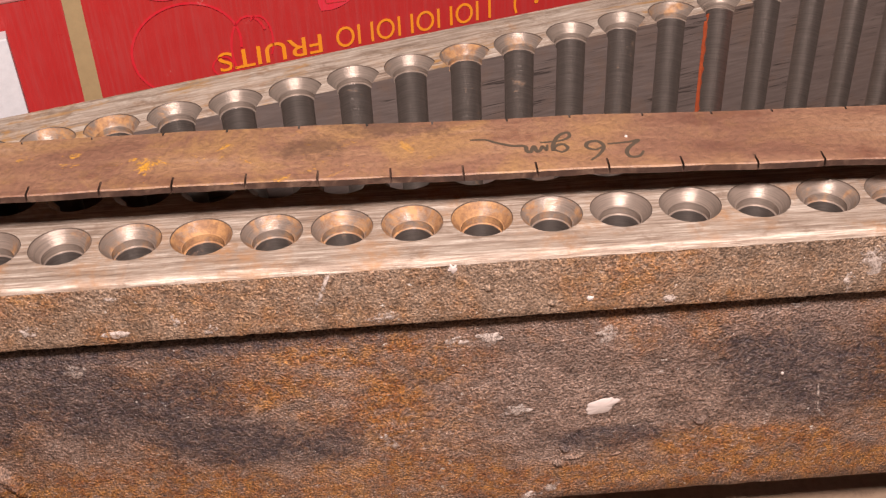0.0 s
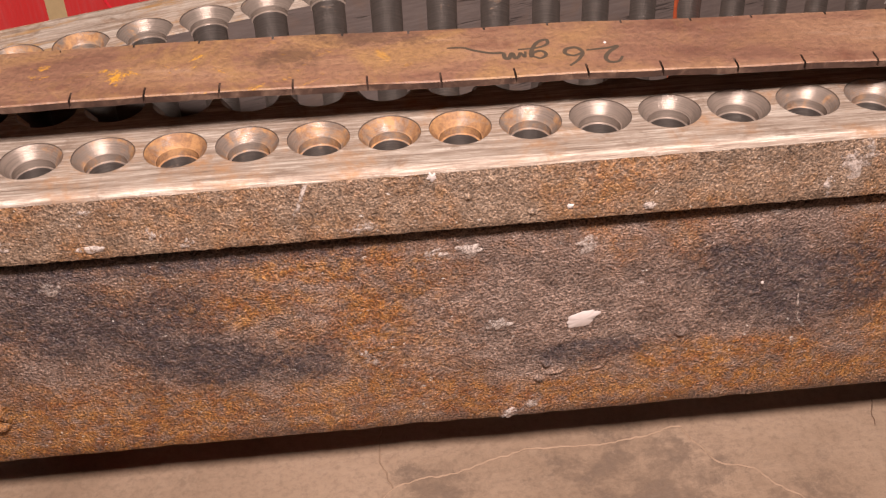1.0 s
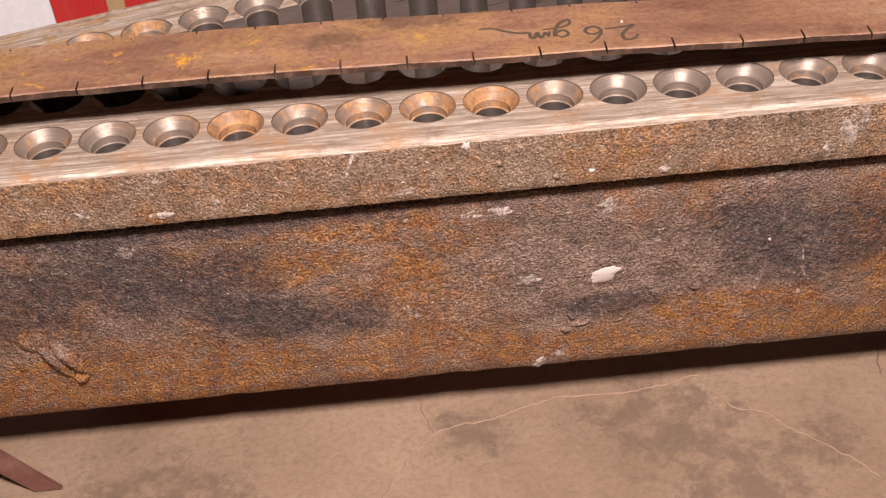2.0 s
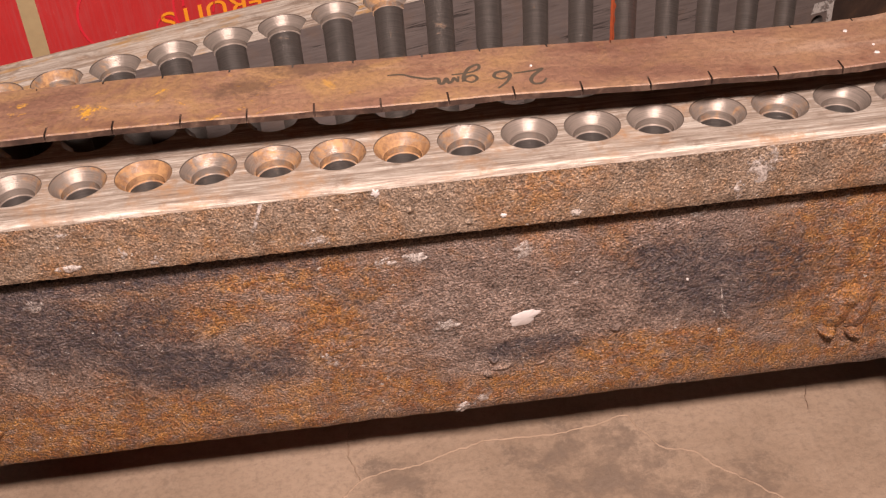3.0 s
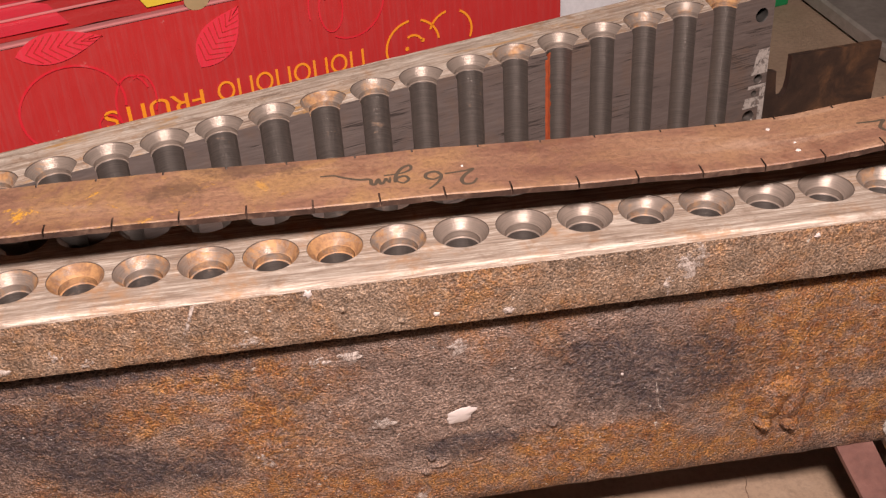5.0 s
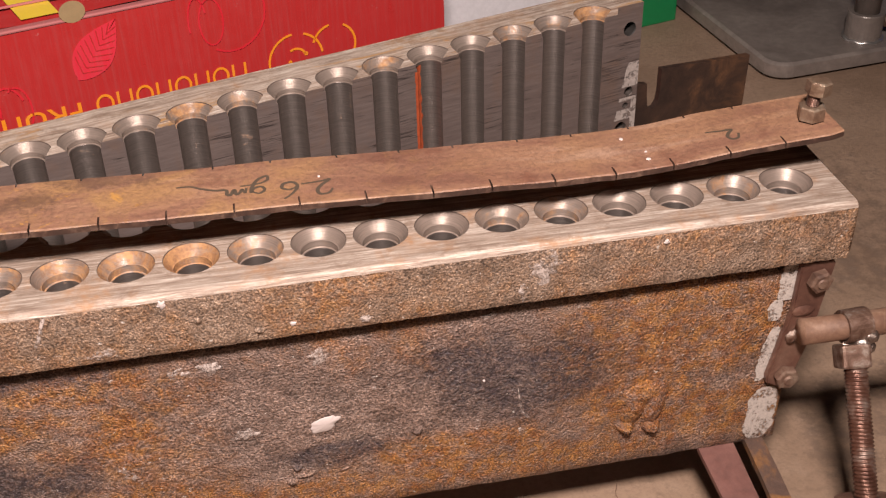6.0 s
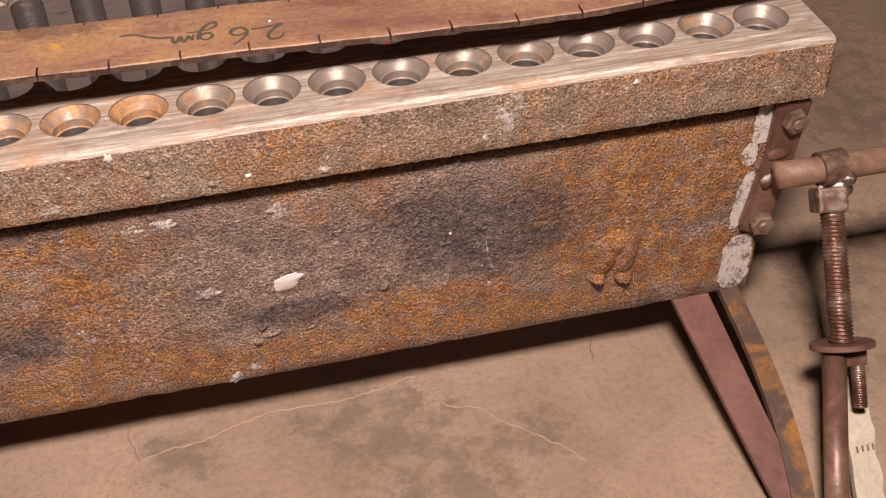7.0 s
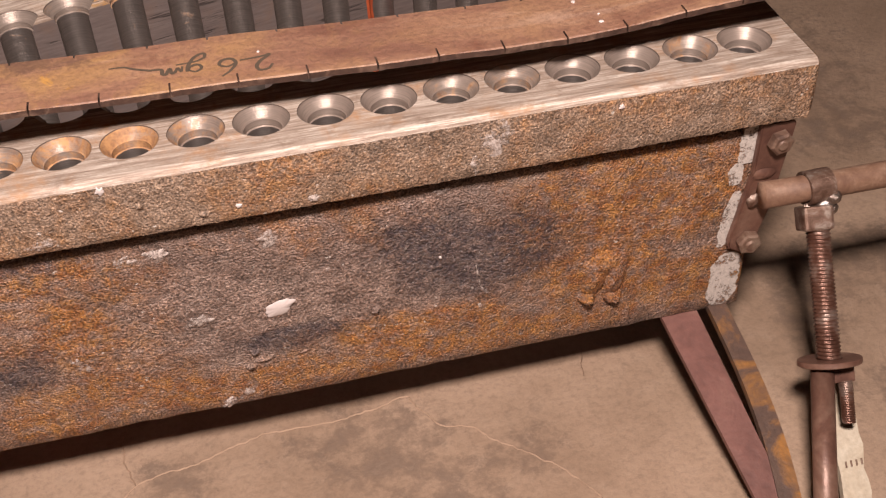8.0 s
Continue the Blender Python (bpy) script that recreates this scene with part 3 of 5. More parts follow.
def build_open_half():
    half = thing("open_mould_half", -0.25, 0.16, 0.0, "opened cast-iron mould half with dark half-round grooves and bright funnels", "mould", rz=YAW2)
    o = half.matrix_world.inverted() @ pose(FAR_X, FAR_Y, TOP + FAR_Z, 0, 0, YAW2)
    centres = [-PITCH * i for i in range(20)]
    left, right, seam, thick, deep = -PITCH * 19.6, 3.65, 1.75, 3.0, 17.0
    bm = bmesh.new()
    cs = sorted(centres)
    xs = [left] + [(a + b) / 2 for a, b in zip(cs, cs[1:])] + [right]
    for c, x0, x1 in zip(cs, xs, xs[1:]):
        ring_cell(bm, c, 0.0, x0, x1, -thick, 0.0, R_RIM, half=True)
    for v in bm.verts:
        v.co.y = -v.co.y
        if v.co.y > CM * (thick - 0.01):
            v.co.z -= 0.0006 + 0.0004 * noise.noise((v.co.x * 90, 0, 3))
    for f in bm.faces:
        f.normal_update()
        if f.normal.z < 0:
            f.normal_flip()
    bmesh.ops.remove_doubles(bm, verts=bm.verts[:], dist=1e-5)
    part("machined_top", bm, M_TOP_OPEN, half, "scraped bare iron with rust films", m=o)
    face = part("parting_face", parting_face(centres, left, seam, deep, True, PROFILE_OPEN), M_FACE, half, "grey oily parting face, worn bright along its top", m=o)
    face.data.materials.append(M_TOP_OPEN)
    # end land with its dowel and screw holes
    bm = bmesh.new()
    holes = [(2.75, -1.60, 0.46), (3.0, -5.95, 0.33), (2.8, -6.9, 0.21), (2.55, -8.50, 0.45)]
    cuts = [0.0, -3.0, -5.45, -6.52, -7.5, -9.9, -deep]
    for z1, z0 in zip(cuts, cuts[1:]):
        inside = [h for h in holes if z0 < h[1] < z1]
        if inside:
            ring_cell(bm, inside[0][0], inside[0][1], seam, right, z0, z1, inside[0][2], seg=24)
        else:
            bm.faces.new([bm.verts.new((CM * x, CM * z, 0)) for x, z in ((seam, z0), (right, z0), (right, z1), (seam, z1))])
    for v in bm.verts:
        v.co = Vector((v.co.x, 0, v.co.y))
    bmesh.ops.remove_doubles(bm, verts=bm.verts[:], dist=1e-5)
    bmesh.ops.recalc_face_normals(bm, faces=bm.faces[:])
    part("end_land", bm, M_FACE, half, m=o)
    for x, z, r in holes:
        hole = lathe([(r, 0.0), (r * 0.93, -0.06), (r * 0.9, -0.9), (0.001, -1.2)], seg=24)
        part("dowel_hole", hole, M_DARKHOLE if r > 0.45 else M_BORE, half, smooth=True, m=o @ pose(CM * x, 0, CM * z, 90, 0, 0))
    bm = bmesh.new()
    grid = [(left, 0), (left, thick), (right, thick), (right, 0)]
    hi = [bm.verts.new((CM * x, CM * y, -0.0005)) for x, y in grid]
    lo = [bm.verts.new((CM * x, CM * y, -CM * deep)) for x, y in grid]
    for k in range(3):
        bm.faces.new((hi[k], hi[k + 1], lo[k + 1], lo[k]))
    part("back", bm, M_RIM, half, m=o)
    f_me = lipped(finish("half_funnel", lathe(PROFILE_OPEN[:6], half=True), M_FUNNEL, True), 18)
    b_me = finish("half_bore", lathe(PROFILE_OPEN[5:-1] + [(0.78, -deep)], half=True), M_BORE, True)
    for c in centres:
        for nm, me in (("funnel", f_me), ("groove", b_me)):
            ob = new(nm, me)
            ob.parent = half
            ob.matrix_local = o @ pose(CM * c, 0, 0)
    # a run of red rust down one groove's edge, and old white paint by the screw holes
    c = centres[4]
    bm = bmesh.new()
    zs = np.linspace(-0.9, -deep, 60)
    grid_patch(bm, range(8), zs, lambda k, z: (CM * (c - 0.765 * math.cos(radians(k * 10.5 * (1 + 0.15 * noise.noise((z * 2.5, 0, 5)))))), CM * 0.765 * math.sin(radians(k * 10.5 * (1 + 0.15 * noise.noise((z * 2.5, 0, 5))))) - 0.0003, CM * z))
    grid_patch(bm, range(2), zs, lambda k, z: (CM * (c - 0.77 - 0.16 * k * (1 + 0.4 * noise.noise((z * 2.0, 2, 5)))), -0.0004, CM * z))
    part("rust_run", bm, M_REDRUST, half, "vivid red rust run", m=o)
    bm = bmesh.new()
    grid_patch(bm, np.linspace(-3.9, -11.0, 60), range(4), lambda z, k: (CM * ((2.75, 2.95, 3.2, 3.62)[k] + (0.19 * (z + 3.9) if k == 0 else 0.09 * (z + 3.9) if k == 1 else 0.0) + (0.25 * noise.noise((z * 1.4, k, 11)) if k == 0 else 0.0)), -0.0004, CM * z))
    bmesh.ops.recalc_face_normals(bm, faces=bm.faces[:])
    for x, z, r in holes:
        gone = [v for v in bm.verts if (v.co.x - CM * x) ** 2 + (v.co.z - CM * z) ** 2 < (CM * (r + 0.06)) ** 2]
        bmesh.ops.delete(bm, geom=gone, context="VERTS")
    part("paint_patch", bm, M_THIN, half, "thin worn white paint", m=o)
    # feet that hold it off the floor
    for x in (-48.0, 1.0):
        part("foot", box(CM * (x - 1.0), CM * (x + 1.0), 0.003, 0.022, -TOP - FAR_Z, -CM * deep, 0.001), M_BOLT, half, m=o)


def splash(parent, m, rx, ry, seed, material, lift=0.0004, name="paint_splash", ragged=0.45):
    """A thin dried splash with a ragged outline, lying in its own xy plane."""
    bm = bmesh.new()
    n = 56
    mid = bm.verts.new((0, 0, lift + 0.0003))
    outer, inner = [], []
    for j in range(n):
        a = 2 * math.pi * j / n
        r = 1 + ragged * noise.noise((1.6 * math.cos(a), 1.6 * math.sin(a), seed)) + 0.30 * ragged * noise.noise((4 * math.cos(a), 4 * math.sin(a), seed + 0.5))
        outer.append(bm.verts.new((rx * r * math.cos(a), ry * r * math.sin(a), 0)))
        inner.append(bm.verts.new((0.8 * rx * r * math.cos(a), 0.8 * ry * r * math.sin(a), lift + 0.00025)))
    for j in range(n):
        k = (j + 1) % n
        bm.faces.new((outer[j], outer[k], inner[k], inner[j]))
        bm.faces.new((inner[j], inner[k], mid))
    return part(name, bm, material, parent, smooth=True, m=m)


build_open_half()


# ---- notched strip ----
def strip_z(x):
    """Height of the bowed strip's upper face over the mould's top, in cm."""
    pts = [(-62, 2.75), (-45, 2.78), (-40, 2.76), (-34.3, 2.64), (-28.7, 2.42), (-23, 2.32), (-17.2, 2.06), (-11.6, 1.88), (-8.8, 1.82), (-6, 1.91), (-3.4, 2.19), (-0.8, 2.36), (2.4, 2.55)]
    return float(np.interp(x, [p[0] for p in pts], [p[1] for p in pts]))


FRONT_CUTS = [-59.1, -56.4, -53.6, -50.8, -48.1, -45.35, -42.6, -39.85, -37.05, -34.3, -31.5, -28.7, -25.85, -23.05, -20.15, -17.2, -14.55, -11.65, -8.8, -6.05, -3.35, -0.7]


def build_strip():
    strip = thing("notched_strip", -0.25, 0.04, TOP + 0.02, "bowed rusty flat iron strip with saw-cut notches along both edges", "metal strip")
    base = Matrix.Translation((0.25, -0.04, -0.02))
    left, right, y0, y1, th, slot = -62.0, 2.25, STRIP_Y, STRIP_Y + 4.0, 0.32, 0.085
    back_cuts = [c - 0.9 + 0.12 * math.sin(3.1 * c) for c in FRONT_CUTS]
    marks = sorted([c + d for c in FRONT_CUTS + back_cuts for d in (-slot / 2, slot / 2)])
    xs = sorted(set([round(float(v), 4) for v in np.linspace(left, right, 170) if min(abs(v - m) for m in marks) > 0.06] + [round(m, 4) for m in marks]))
    xs[0], xs[-1] = left, right
    ws = [0.0, 0.05, 0.30, 0.62, 1.2, 1.9, 2.6, 3.35, 3.75, 3.96, 4.0]

    def cut(k, r):
        c = (xs[k] + xs[k + 1]) / 2
        return (r < 3 and any(abs(c - f) < slot / 2 for f in FRONT_CUTS)) or (r > 7 and any(abs(c - f) < slot / 2 for f in back_cuts))

    bm = bmesh.new()
    hi, lo = {}, {}

    def vert(store, k, r):
        if (k, r) not in store:
            x, w = xs[k], ws[r]
            edge = 1.0 if r in (0, len(ws) - 1) else 0.0
            taper = 0.25 * max(0.0, x - 1.6) if r < 4 else 0.0
            y = y0 + w + taper + edge * 0.06 * noise.noise((x * 0.4, r, 4)) + edge * 0.03 * noise.noise((x * 2.3, r, 8))
            z = strip_z(x) + 0.03 * noise.noise((x * 0.3, w * 0.4, 2)) - (0.05 * edge if store is hi else th + 0.04 * noise.noise((x * 1.2, 3, r)))
            store[(k, r)] = bm.verts.new((CM * x, CM * y, CM * z))
        return store[(k, r)]

    cells = {(k, r) for k in range(len(xs) - 1) for r in range(len(ws) - 1) if not cut(k, r)}
    for k, r in cells:
        bm.faces.new((vert(hi, k, r), vert(hi, k + 1, r), vert(hi, k + 1, r + 1), vert(hi, k, r + 1)))
        bm.faces.new((vert(lo, k, r + 1), vert(lo, k + 1, r + 1), vert(lo, k + 1, r), vert(lo, k, r)))
        for near, a, b in (((k, r - 1), (k, r), (k + 1, r)), ((k + 1, r), (k + 1, r), (k + 1, r + 1)), ((k, r + 1), (k + 1, r + 1), (k, r + 1)), ((k - 1, r), (k, r + 1), (k, r))):
            if near not in cells:
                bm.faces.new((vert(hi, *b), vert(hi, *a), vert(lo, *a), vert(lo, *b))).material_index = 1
    # crud in the saw cuts: bottom faces added to stop light falling through
    for k in range(len(xs) - 1):
        for r in range(len(ws) - 1):
            if (k, r) not in cells:
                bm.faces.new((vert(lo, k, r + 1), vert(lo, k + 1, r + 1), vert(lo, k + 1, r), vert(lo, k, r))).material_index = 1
    plate = part("plate", bm, M_STRIP, strip, m=base)
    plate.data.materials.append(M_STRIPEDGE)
    # marker writing, seen upside down from the mould's front
    def written(strokes, ox, oy, size, width=0.088):
        bm = bmesh.new()
        for stroke in strokes:
            pts = smooth_line(stroke, 9)
            for side in (1,):
                vs = []
                for k, (u, w) in enumerate(pts):
                    a, b = pts[max(k - 1, 0)], pts[min(k + 1, len(pts) - 1)]
                    d = Vector((b[0] - a[0], b[1] - a[1]))
                    d = d.normalized() if d.length else Vector((1, 0))
                    h = width * (0.55 + 0.45 * math.sin(math.pi * (k + 1) / (len(pts) + 1)))
                    pair = []
                    for sgn in (1, -1):
                        x = ox - size * u + sgn * h * d.y
                        y = oy - size * w - sgn * h * d.x
                        pair.append(bm.verts.new((CM * x, CM * y, CM * (strip_z(x) + 0.03 * noise.noise((x * 0.3, (y - y0) * 0.4, 2)) + 0.012))))
                    vs.append(pair)
                for a, b in zip(vs, vs[1:]):
                    bm.faces.new((a[0], a[1], b[1], b[0]))
        part("marker_writing", bm, M_INK, strip, "dark hand-drawn marker writing", m=base)

    two = [(0.0, 0.62), (0.18, 0.92), (0.48, 0.95), (0.56, 0.68), (0.40, 0.36), (0.05, -0.02), (0.35, 0.06), (1.1, 0.16)]
    six = [(1.78, 1.12), (1.44, 0.76), (1.24, 0.32), (1.40, 0.0), (1.72, 0.06), (1.80, 0.34), (1.54, 0.50), (1.28, 0.34)]
    gee = [(2.86, 0.72), (2.62, 0.88), (2.42, 0.66), (2.54, 0.42), (2.82, 0.52), (2.90, 0.78), (2.86, 0.40), (2.62, -0.10), (2.30, -0.28), (2.28, -0.02), (2.62, 0.20), (3.28, 0.26)]
    em = [(3.06, 0.40), (3.12, 0.74), (3.22, 0.48), (3.32, 0.70), (3.44, 0.78), (3.50, 0.46), (3.64, 0.78), (3.76, 0.72), (3.80, 0.42), (4.20, 0.36), (4.72, 0.12), (5.05, -0.08), (5.55, -0.10)]
    written([two], -21.5, 3.98, 1.22)
    written([six], -21.5, 4.02, 1.22)
    written([gee, em], -21.5, 4.42, 1.22)
    written([[(0.0, 0.55), (0.15, 0.9), (0.45, 0.95), (0.55, 0.65), (0.35, 0.35), (0.2, 0.15), (0.7, 0.12), (1.35, 0.02)]], -2.35, 4.25, 1.05)
    # paint dots
    for x, y, r in ((-7.6, 5.05, 0.0009), (-7.0, 2.95, 0.0010), (-6.9, 3.6, 0.0005), (-22.0, 4.3, 0.0006)):
        splash(strip, base @ pose(CM * x, CM * y, CM * (strip_z(x) + 0.03 * noise.noise((x * 0.3, (y - y0) * 0.4, 2)) + 0.006)), r, r, x, M_WHITE, 0.0003, "paint_dot")


def smooth_line(points, steps):
    """Catmull-Rom through 2D points."""
    p = [points[0]] + list(points) + [points[-1]]
    out = []
    for a, b, c, d in zip(p, p[1:], p[2:], p[3:]):
        for k in range(steps):
            t = k / steps
            out.append(tuple(0.5 * (2 * b[i] + (c[i] - a[i]) * t + (2 * a[i] - 5 * b[i] + 4 * c[i] - d[i]) * t * t + (3 * b[i] - a[i] - 3 * c[i] + d[i]) * t ** 3) for i in (0, 1)))
    out.append(tuple(points[-1]))
    return out


build_strip()


def hexagon(radius, z0, z1, chamfer=0.0006, bm=None):
    """A hexagonal nut or bolt head about z, with its corners turned off."""
    bm = bm or bmesh.new()
    rings = []
    for r, z in ((radius - chamfer * 1.6, z0), (radius, z0 + chamfer), (radius, z1 - chamfer), (radius - chamfer * 1.6, z1)):
        rings.append([bm.verts.new((r * math.cos(math.pi * j / 3), r * math.sin(math.pi * j / 3), z)) for j in range(6)])
    for a, b in zip(rings, rings[1:]):
        for j in range(6):
            bm.faces.new((a[j], a[(j + 1) % 6], b[(j + 1) % 6], b[j]))
    bm.faces.new(rings[0][::-1])
    bm.faces.new(rings[-1])
    return bm


def threaded(radius, pitch, z0, z1, depth, seg=16, bm=None):
    """A screw thread about z: one helical ridge on a round core."""
    bm = bm or bmesh.new()
    rows = int((z1 - z0) / pitch * 4)
    grid = []
    for k in range(rows + 1):
        ring = []
        for j in range(seg):
            ph = (k / 4.0 + j / seg) % 1.0
            r = radius - depth * abs(2 * ph - 1)
            ring.append(bm.verts.new((r * math.cos(2 * math.pi * j / seg), r * math.sin(2 * math.pi * j / seg), z0 + (z1 - z0) * k / rows)))
        grid.append(ring)
    for a, b in zip(grid, grid[1:]):
        for j in range(seg):
            bm.faces.new((a[j], a[(j + 1) % seg], b[(j + 1) % seg], b[j]))
    bm.faces.new(grid[0][::-1])
    bm.faces.new(grid[-1])
    return bm


def build_strip_bolt():
    z = strip_z(1.25) * CM
    bolt = thing("hex_bolt", 0.0125, 0.0375, TOP + z + 0.0004, "rusty hex bolt and nut standing on the notched strip", "bolt")
    part("nut", hexagon(0.0066, 0.0, 0.0072), M_NUT, bolt, m=pose(0, 0, 0, 0, 0, 12))
    part("shank", threaded(0.0033, 0.0011, -0.0042, 0.0135, 0.0006), M_THREAD, bolt, "worn threaded shank")
    part("head", hexagon(0.0060, 0.0130, 0.0200), M_NUT, bolt, "rusted hex head", m=pose(0, 0, 0, 3, 4, 25))


build_strip_bolt()


# ---- marks, lumps and fittings on the mould ----
def child_of(name):
    return bpy.data.objects[name]


def lump(parent, m, rx, ry, h, seed, material, name="casting_lump"):
    """A low rounded lump of run metal on a face, in its own xy plane."""
    bm = bmesh.new()
    rings = []
    for k in range(6):
        u = k / 5
        rings.append([bm.verts.new((rx * (1 - u * 0.98) * (1 + 0.3 * noise.noise((2 * math.cos(a), 2 * math.sin(a), seed))) * math.cos(a), ry * (1 - u * 0.98) * (1 + 0.3 * noise.noise((2 * math.cos(a), 2 * math.sin(a), seed))) * math.sin(a), h * math.sin(u * math.pi / 2) ** 0.8 * (1 + 0.3 * noise.noise((3 * math.cos(a) * u, 3 * math.sin(a) * u, seed + 3))))) for a in [2 * math.pi * j / 18 for j in range(18)]])
    for a, b in zip(rings, rings[1:]):
        for j in range(18):
            bm.faces.new((a[j], a[(j + 1) % 18], b[(j + 1) % 18], b[j]))
    bm.faces.new(rings[-1])
    return part(name, bm, material, parent, smooth=True, m=m)


def on_wall(x, z, turn=0.0, out=0.05):
    """A pose on the mould's lower wall, z axis towards the front."""
    return Matrix.Translation((0.3, -0.03, TOP)) @ pose(CM * x, CM * (WALL_Y - 0.01 * (-z - 3) - out), CM * (z - 0.06), 90, 0, 0) @ pose(0, 0, 0, 0, 0, turn)


def on_rim(x, z, turn=0.0, out=0.03):
    return Matrix.Translation((0.3, -0.03, TOP)) @ pose(CM * x, CM * (0.04 * z - out), CM * z, 90, 0, 0) @ pose(0, 0, 0, 0, 0, turn)


def paint_band(parent, z0, z1, x0, x1, lean, seed):
    """A worn band of old white paint on the wall, ragged at its sides and ends (cm)."""
    bm = bmesh.new()

    def at(z, k):
        u = (z - z0) / (z1 - z0)
        fade = min(1.0, 5 * u, 5 * (1 - u)) ** 0.5
        mid = (x0 + x1) / 2 + lean * (z0 - z)
        half = (x1 - x0) / 2 * (0.35 + 0.65 * fade)
        wob = 0.16 * noise.noise((z * 1.7, k, seed)) + 0.08 * noise.noise((z * 5.0, k, seed))
        x = min(mid + half * (k / 3 - 1) + (wob if k in (0, 6) else 0.0), 0.47)
        return (CM * x, CM * (WALL_Y - 0.01 * (-z - 3) - 0.085), CM * z)

    grid_patch(bm, np.linspace(z0, z1, 40), range(7), at)
    bmesh.ops.recalc_face_normals(bm, faces=bm.faces[:])
    part("end_paint", bm, M_CHALK, parent, "worn white paint", smooth=True, m=Matrix.Translation((0.3, -0.03, TOP)))


def mark_mould():
    mould = child_of("candle_mould")
    # white and pale paint
    for x, z, rx, ry, turn, seed, mat in ((-23.05, -9.1, 0.0082, 0.0040, 22, 5.3, M_WHITE), (-26.1, -14.55, 0.0062, 0.0022, 28, 2, M_DUSTY), (-25.3, -14.1, 0.0030, 0.0022, 30, 3, M_DUSTY),
                                          (-29.4, -4.85, 0.0050, 0.0032, 0, 4, M_DUSTY), (-28.0, -4.85, 0.0062, 0.0034, 10, 5, M_DUSTY), (-23.0, -4.95, 0.0050, 0.0040, 0, 6, M_DUSTY),
                                          (-15.0, -4.0, 0.0035, 0.0022, 20, 7, M_DUSTY), (-15.3, -7.9, 0.0007, 0.0007, 0, 8, M_WHITE), (-17.0, -7.0, 0.0010, 0.0008, 0, 9, M_DUSTY),
                                          (-13.5, -9.4, 0.0006, 0.0060, 8, 10, M_DUSTY), (-13.2, -10.5, 0.0008, 0.0035, 40, 13, M_DUSTY), (-20.6, -7.3, 0.0010, 0.0012, 0, 14, M_DUSTY),
                                          (-45.0, -5.0, 0.0042, 0.0028, 0, 15, M_DUSTY), (-32.5, -10.3, 0.0022, 0.0060, 40, 16, M_DUSTY), (-26.8, -9.0, 0.006, 0.003, 10, 17, M_DUSTY)):
        splash(mould, on_wall(x, z, turn), rx, ry, seed, mat, 0.0004, "paint_splash", 0.4 if mat == M_WHITE else 0.75)
    for x, z, rx, ry, turn, seed, mat in ((-29.37, -0.42, 0.0017, 0.0017, 0, 21, M_WHITE), (-34.5, -1.15, 0.0011, 0.0075, -22, 22, M_DUSTY), (-12.7, -1.25, 0.0075, 0.0062, 0, 23, M_DUSTY), (-13.6, -2.4, 0.0020, 0.0055, 5, 24, M_DUSTY),
                                          (-20.8, -2.6, 0.0028, 0.0018, 0, 25, M_DUSTY), (-32.1, -2.55, 0.0060, 0.0022, 10, 26, M_DUSTY), (-40.3, -2.0, 0.0020, 0.0024, 20, 27, M_DUSTY), (-42.6, -2.5, 0.0060, 0.0018, 0, 28, M_DUSTY),
                                          (-39.0, -2.6, 0.0022, 0.0020, 30, 29, M_DUSTY), (-42.6, -0.8, 0.0040, 0.0016, -10, 30, M_DUSTY), (-7.0, -0.7, 0.0012, 0.0012, 0, 31, M_WHITE), (-24.0, -2.3, 0.0011, 0.0011, 0, 32, M_WHITE), (-46.0, -2.1, 0.0035, 0.0024, 30, 33, M_DUSTY)):
        splash(mould, on_rim(x, z, turn), rx, ry, seed, mat, 0.0004, "paint_splash", 0.8)
    # white paint down the wall's end
    for z0, z1, x0, x1, lean, seed in ((-3.5, -5.7, -0.55, 0.46, -0.05, 41), (-7.3, -10.7, -0.75, -0.05, -0.16, 42), (-11.2, -14.7, -1.15, 0.46, -0.08, 43), (-5.6, -6.9, -0.95, -0.25, 0.0, 44)):
        paint_band(mould, z0, z1, x0, x1, lean, seed)
    # run metal, nail heads and a gouge
    for x, z, rx, ry, h, turn, seed in ((-7.5, -11.2, 0.0046, 0.0120, 0.0027, -18, 1), (-6.5, -11.2, 0.0044, 0.0130, 0.0031, -8, 2), (-7.0, -10.4, 0.0095, 0.0080, 0.0025, 10, 3), (-7.95, -12.3, 0.0036, 0.0034, 0.0042, 0, 4), (-6.55, -12.45, 0.0038, 0.0034, 0.0044, 0, 5),
                                        (-49.9, -11.1, 0.0028, 0.0150, 0.0030, 25, 6), (-49.2, -11.2, 0.0026, 0.0140, 0.0030, 32, 7), (-50.6, -10.0, 0.0060, 0.0060, 0.002, 0, 8), (-48.9, -12.5, 0.003, 0.0026, 0.003, 0, 9),
                                        (-18.6, -10.4, 0.0024, 0.0011, 0.0020, 30, 10), (-24.6, -11.6, 0.0022, 0.0016, 0.0018, 0, 11), (-24.9, -12.5, 0.0022, 0.0016, 0.0018, 0, 12), (-24.2, -12.2, 0.0050, 0.0010, 0.0012, 10, 13)):
        lump(mould, on_wall(x, z, turn, -0.02), rx * 1.45, ry * 1.05, h * 1.5, seed, M_WALL)
    for x, z, rx, ry, h in ((-28.0, -1.5, 0.0020, 0.0019, 0.0016), (-25.5, -2.45, 0.0028, 0.0018, 0.0016), (-36.4, -2.7, 0.002, 0.0014, 0.001)):
        lump(mould, on_rim(x, z, 0, -0.02), rx, ry, h, x, M_RIM)
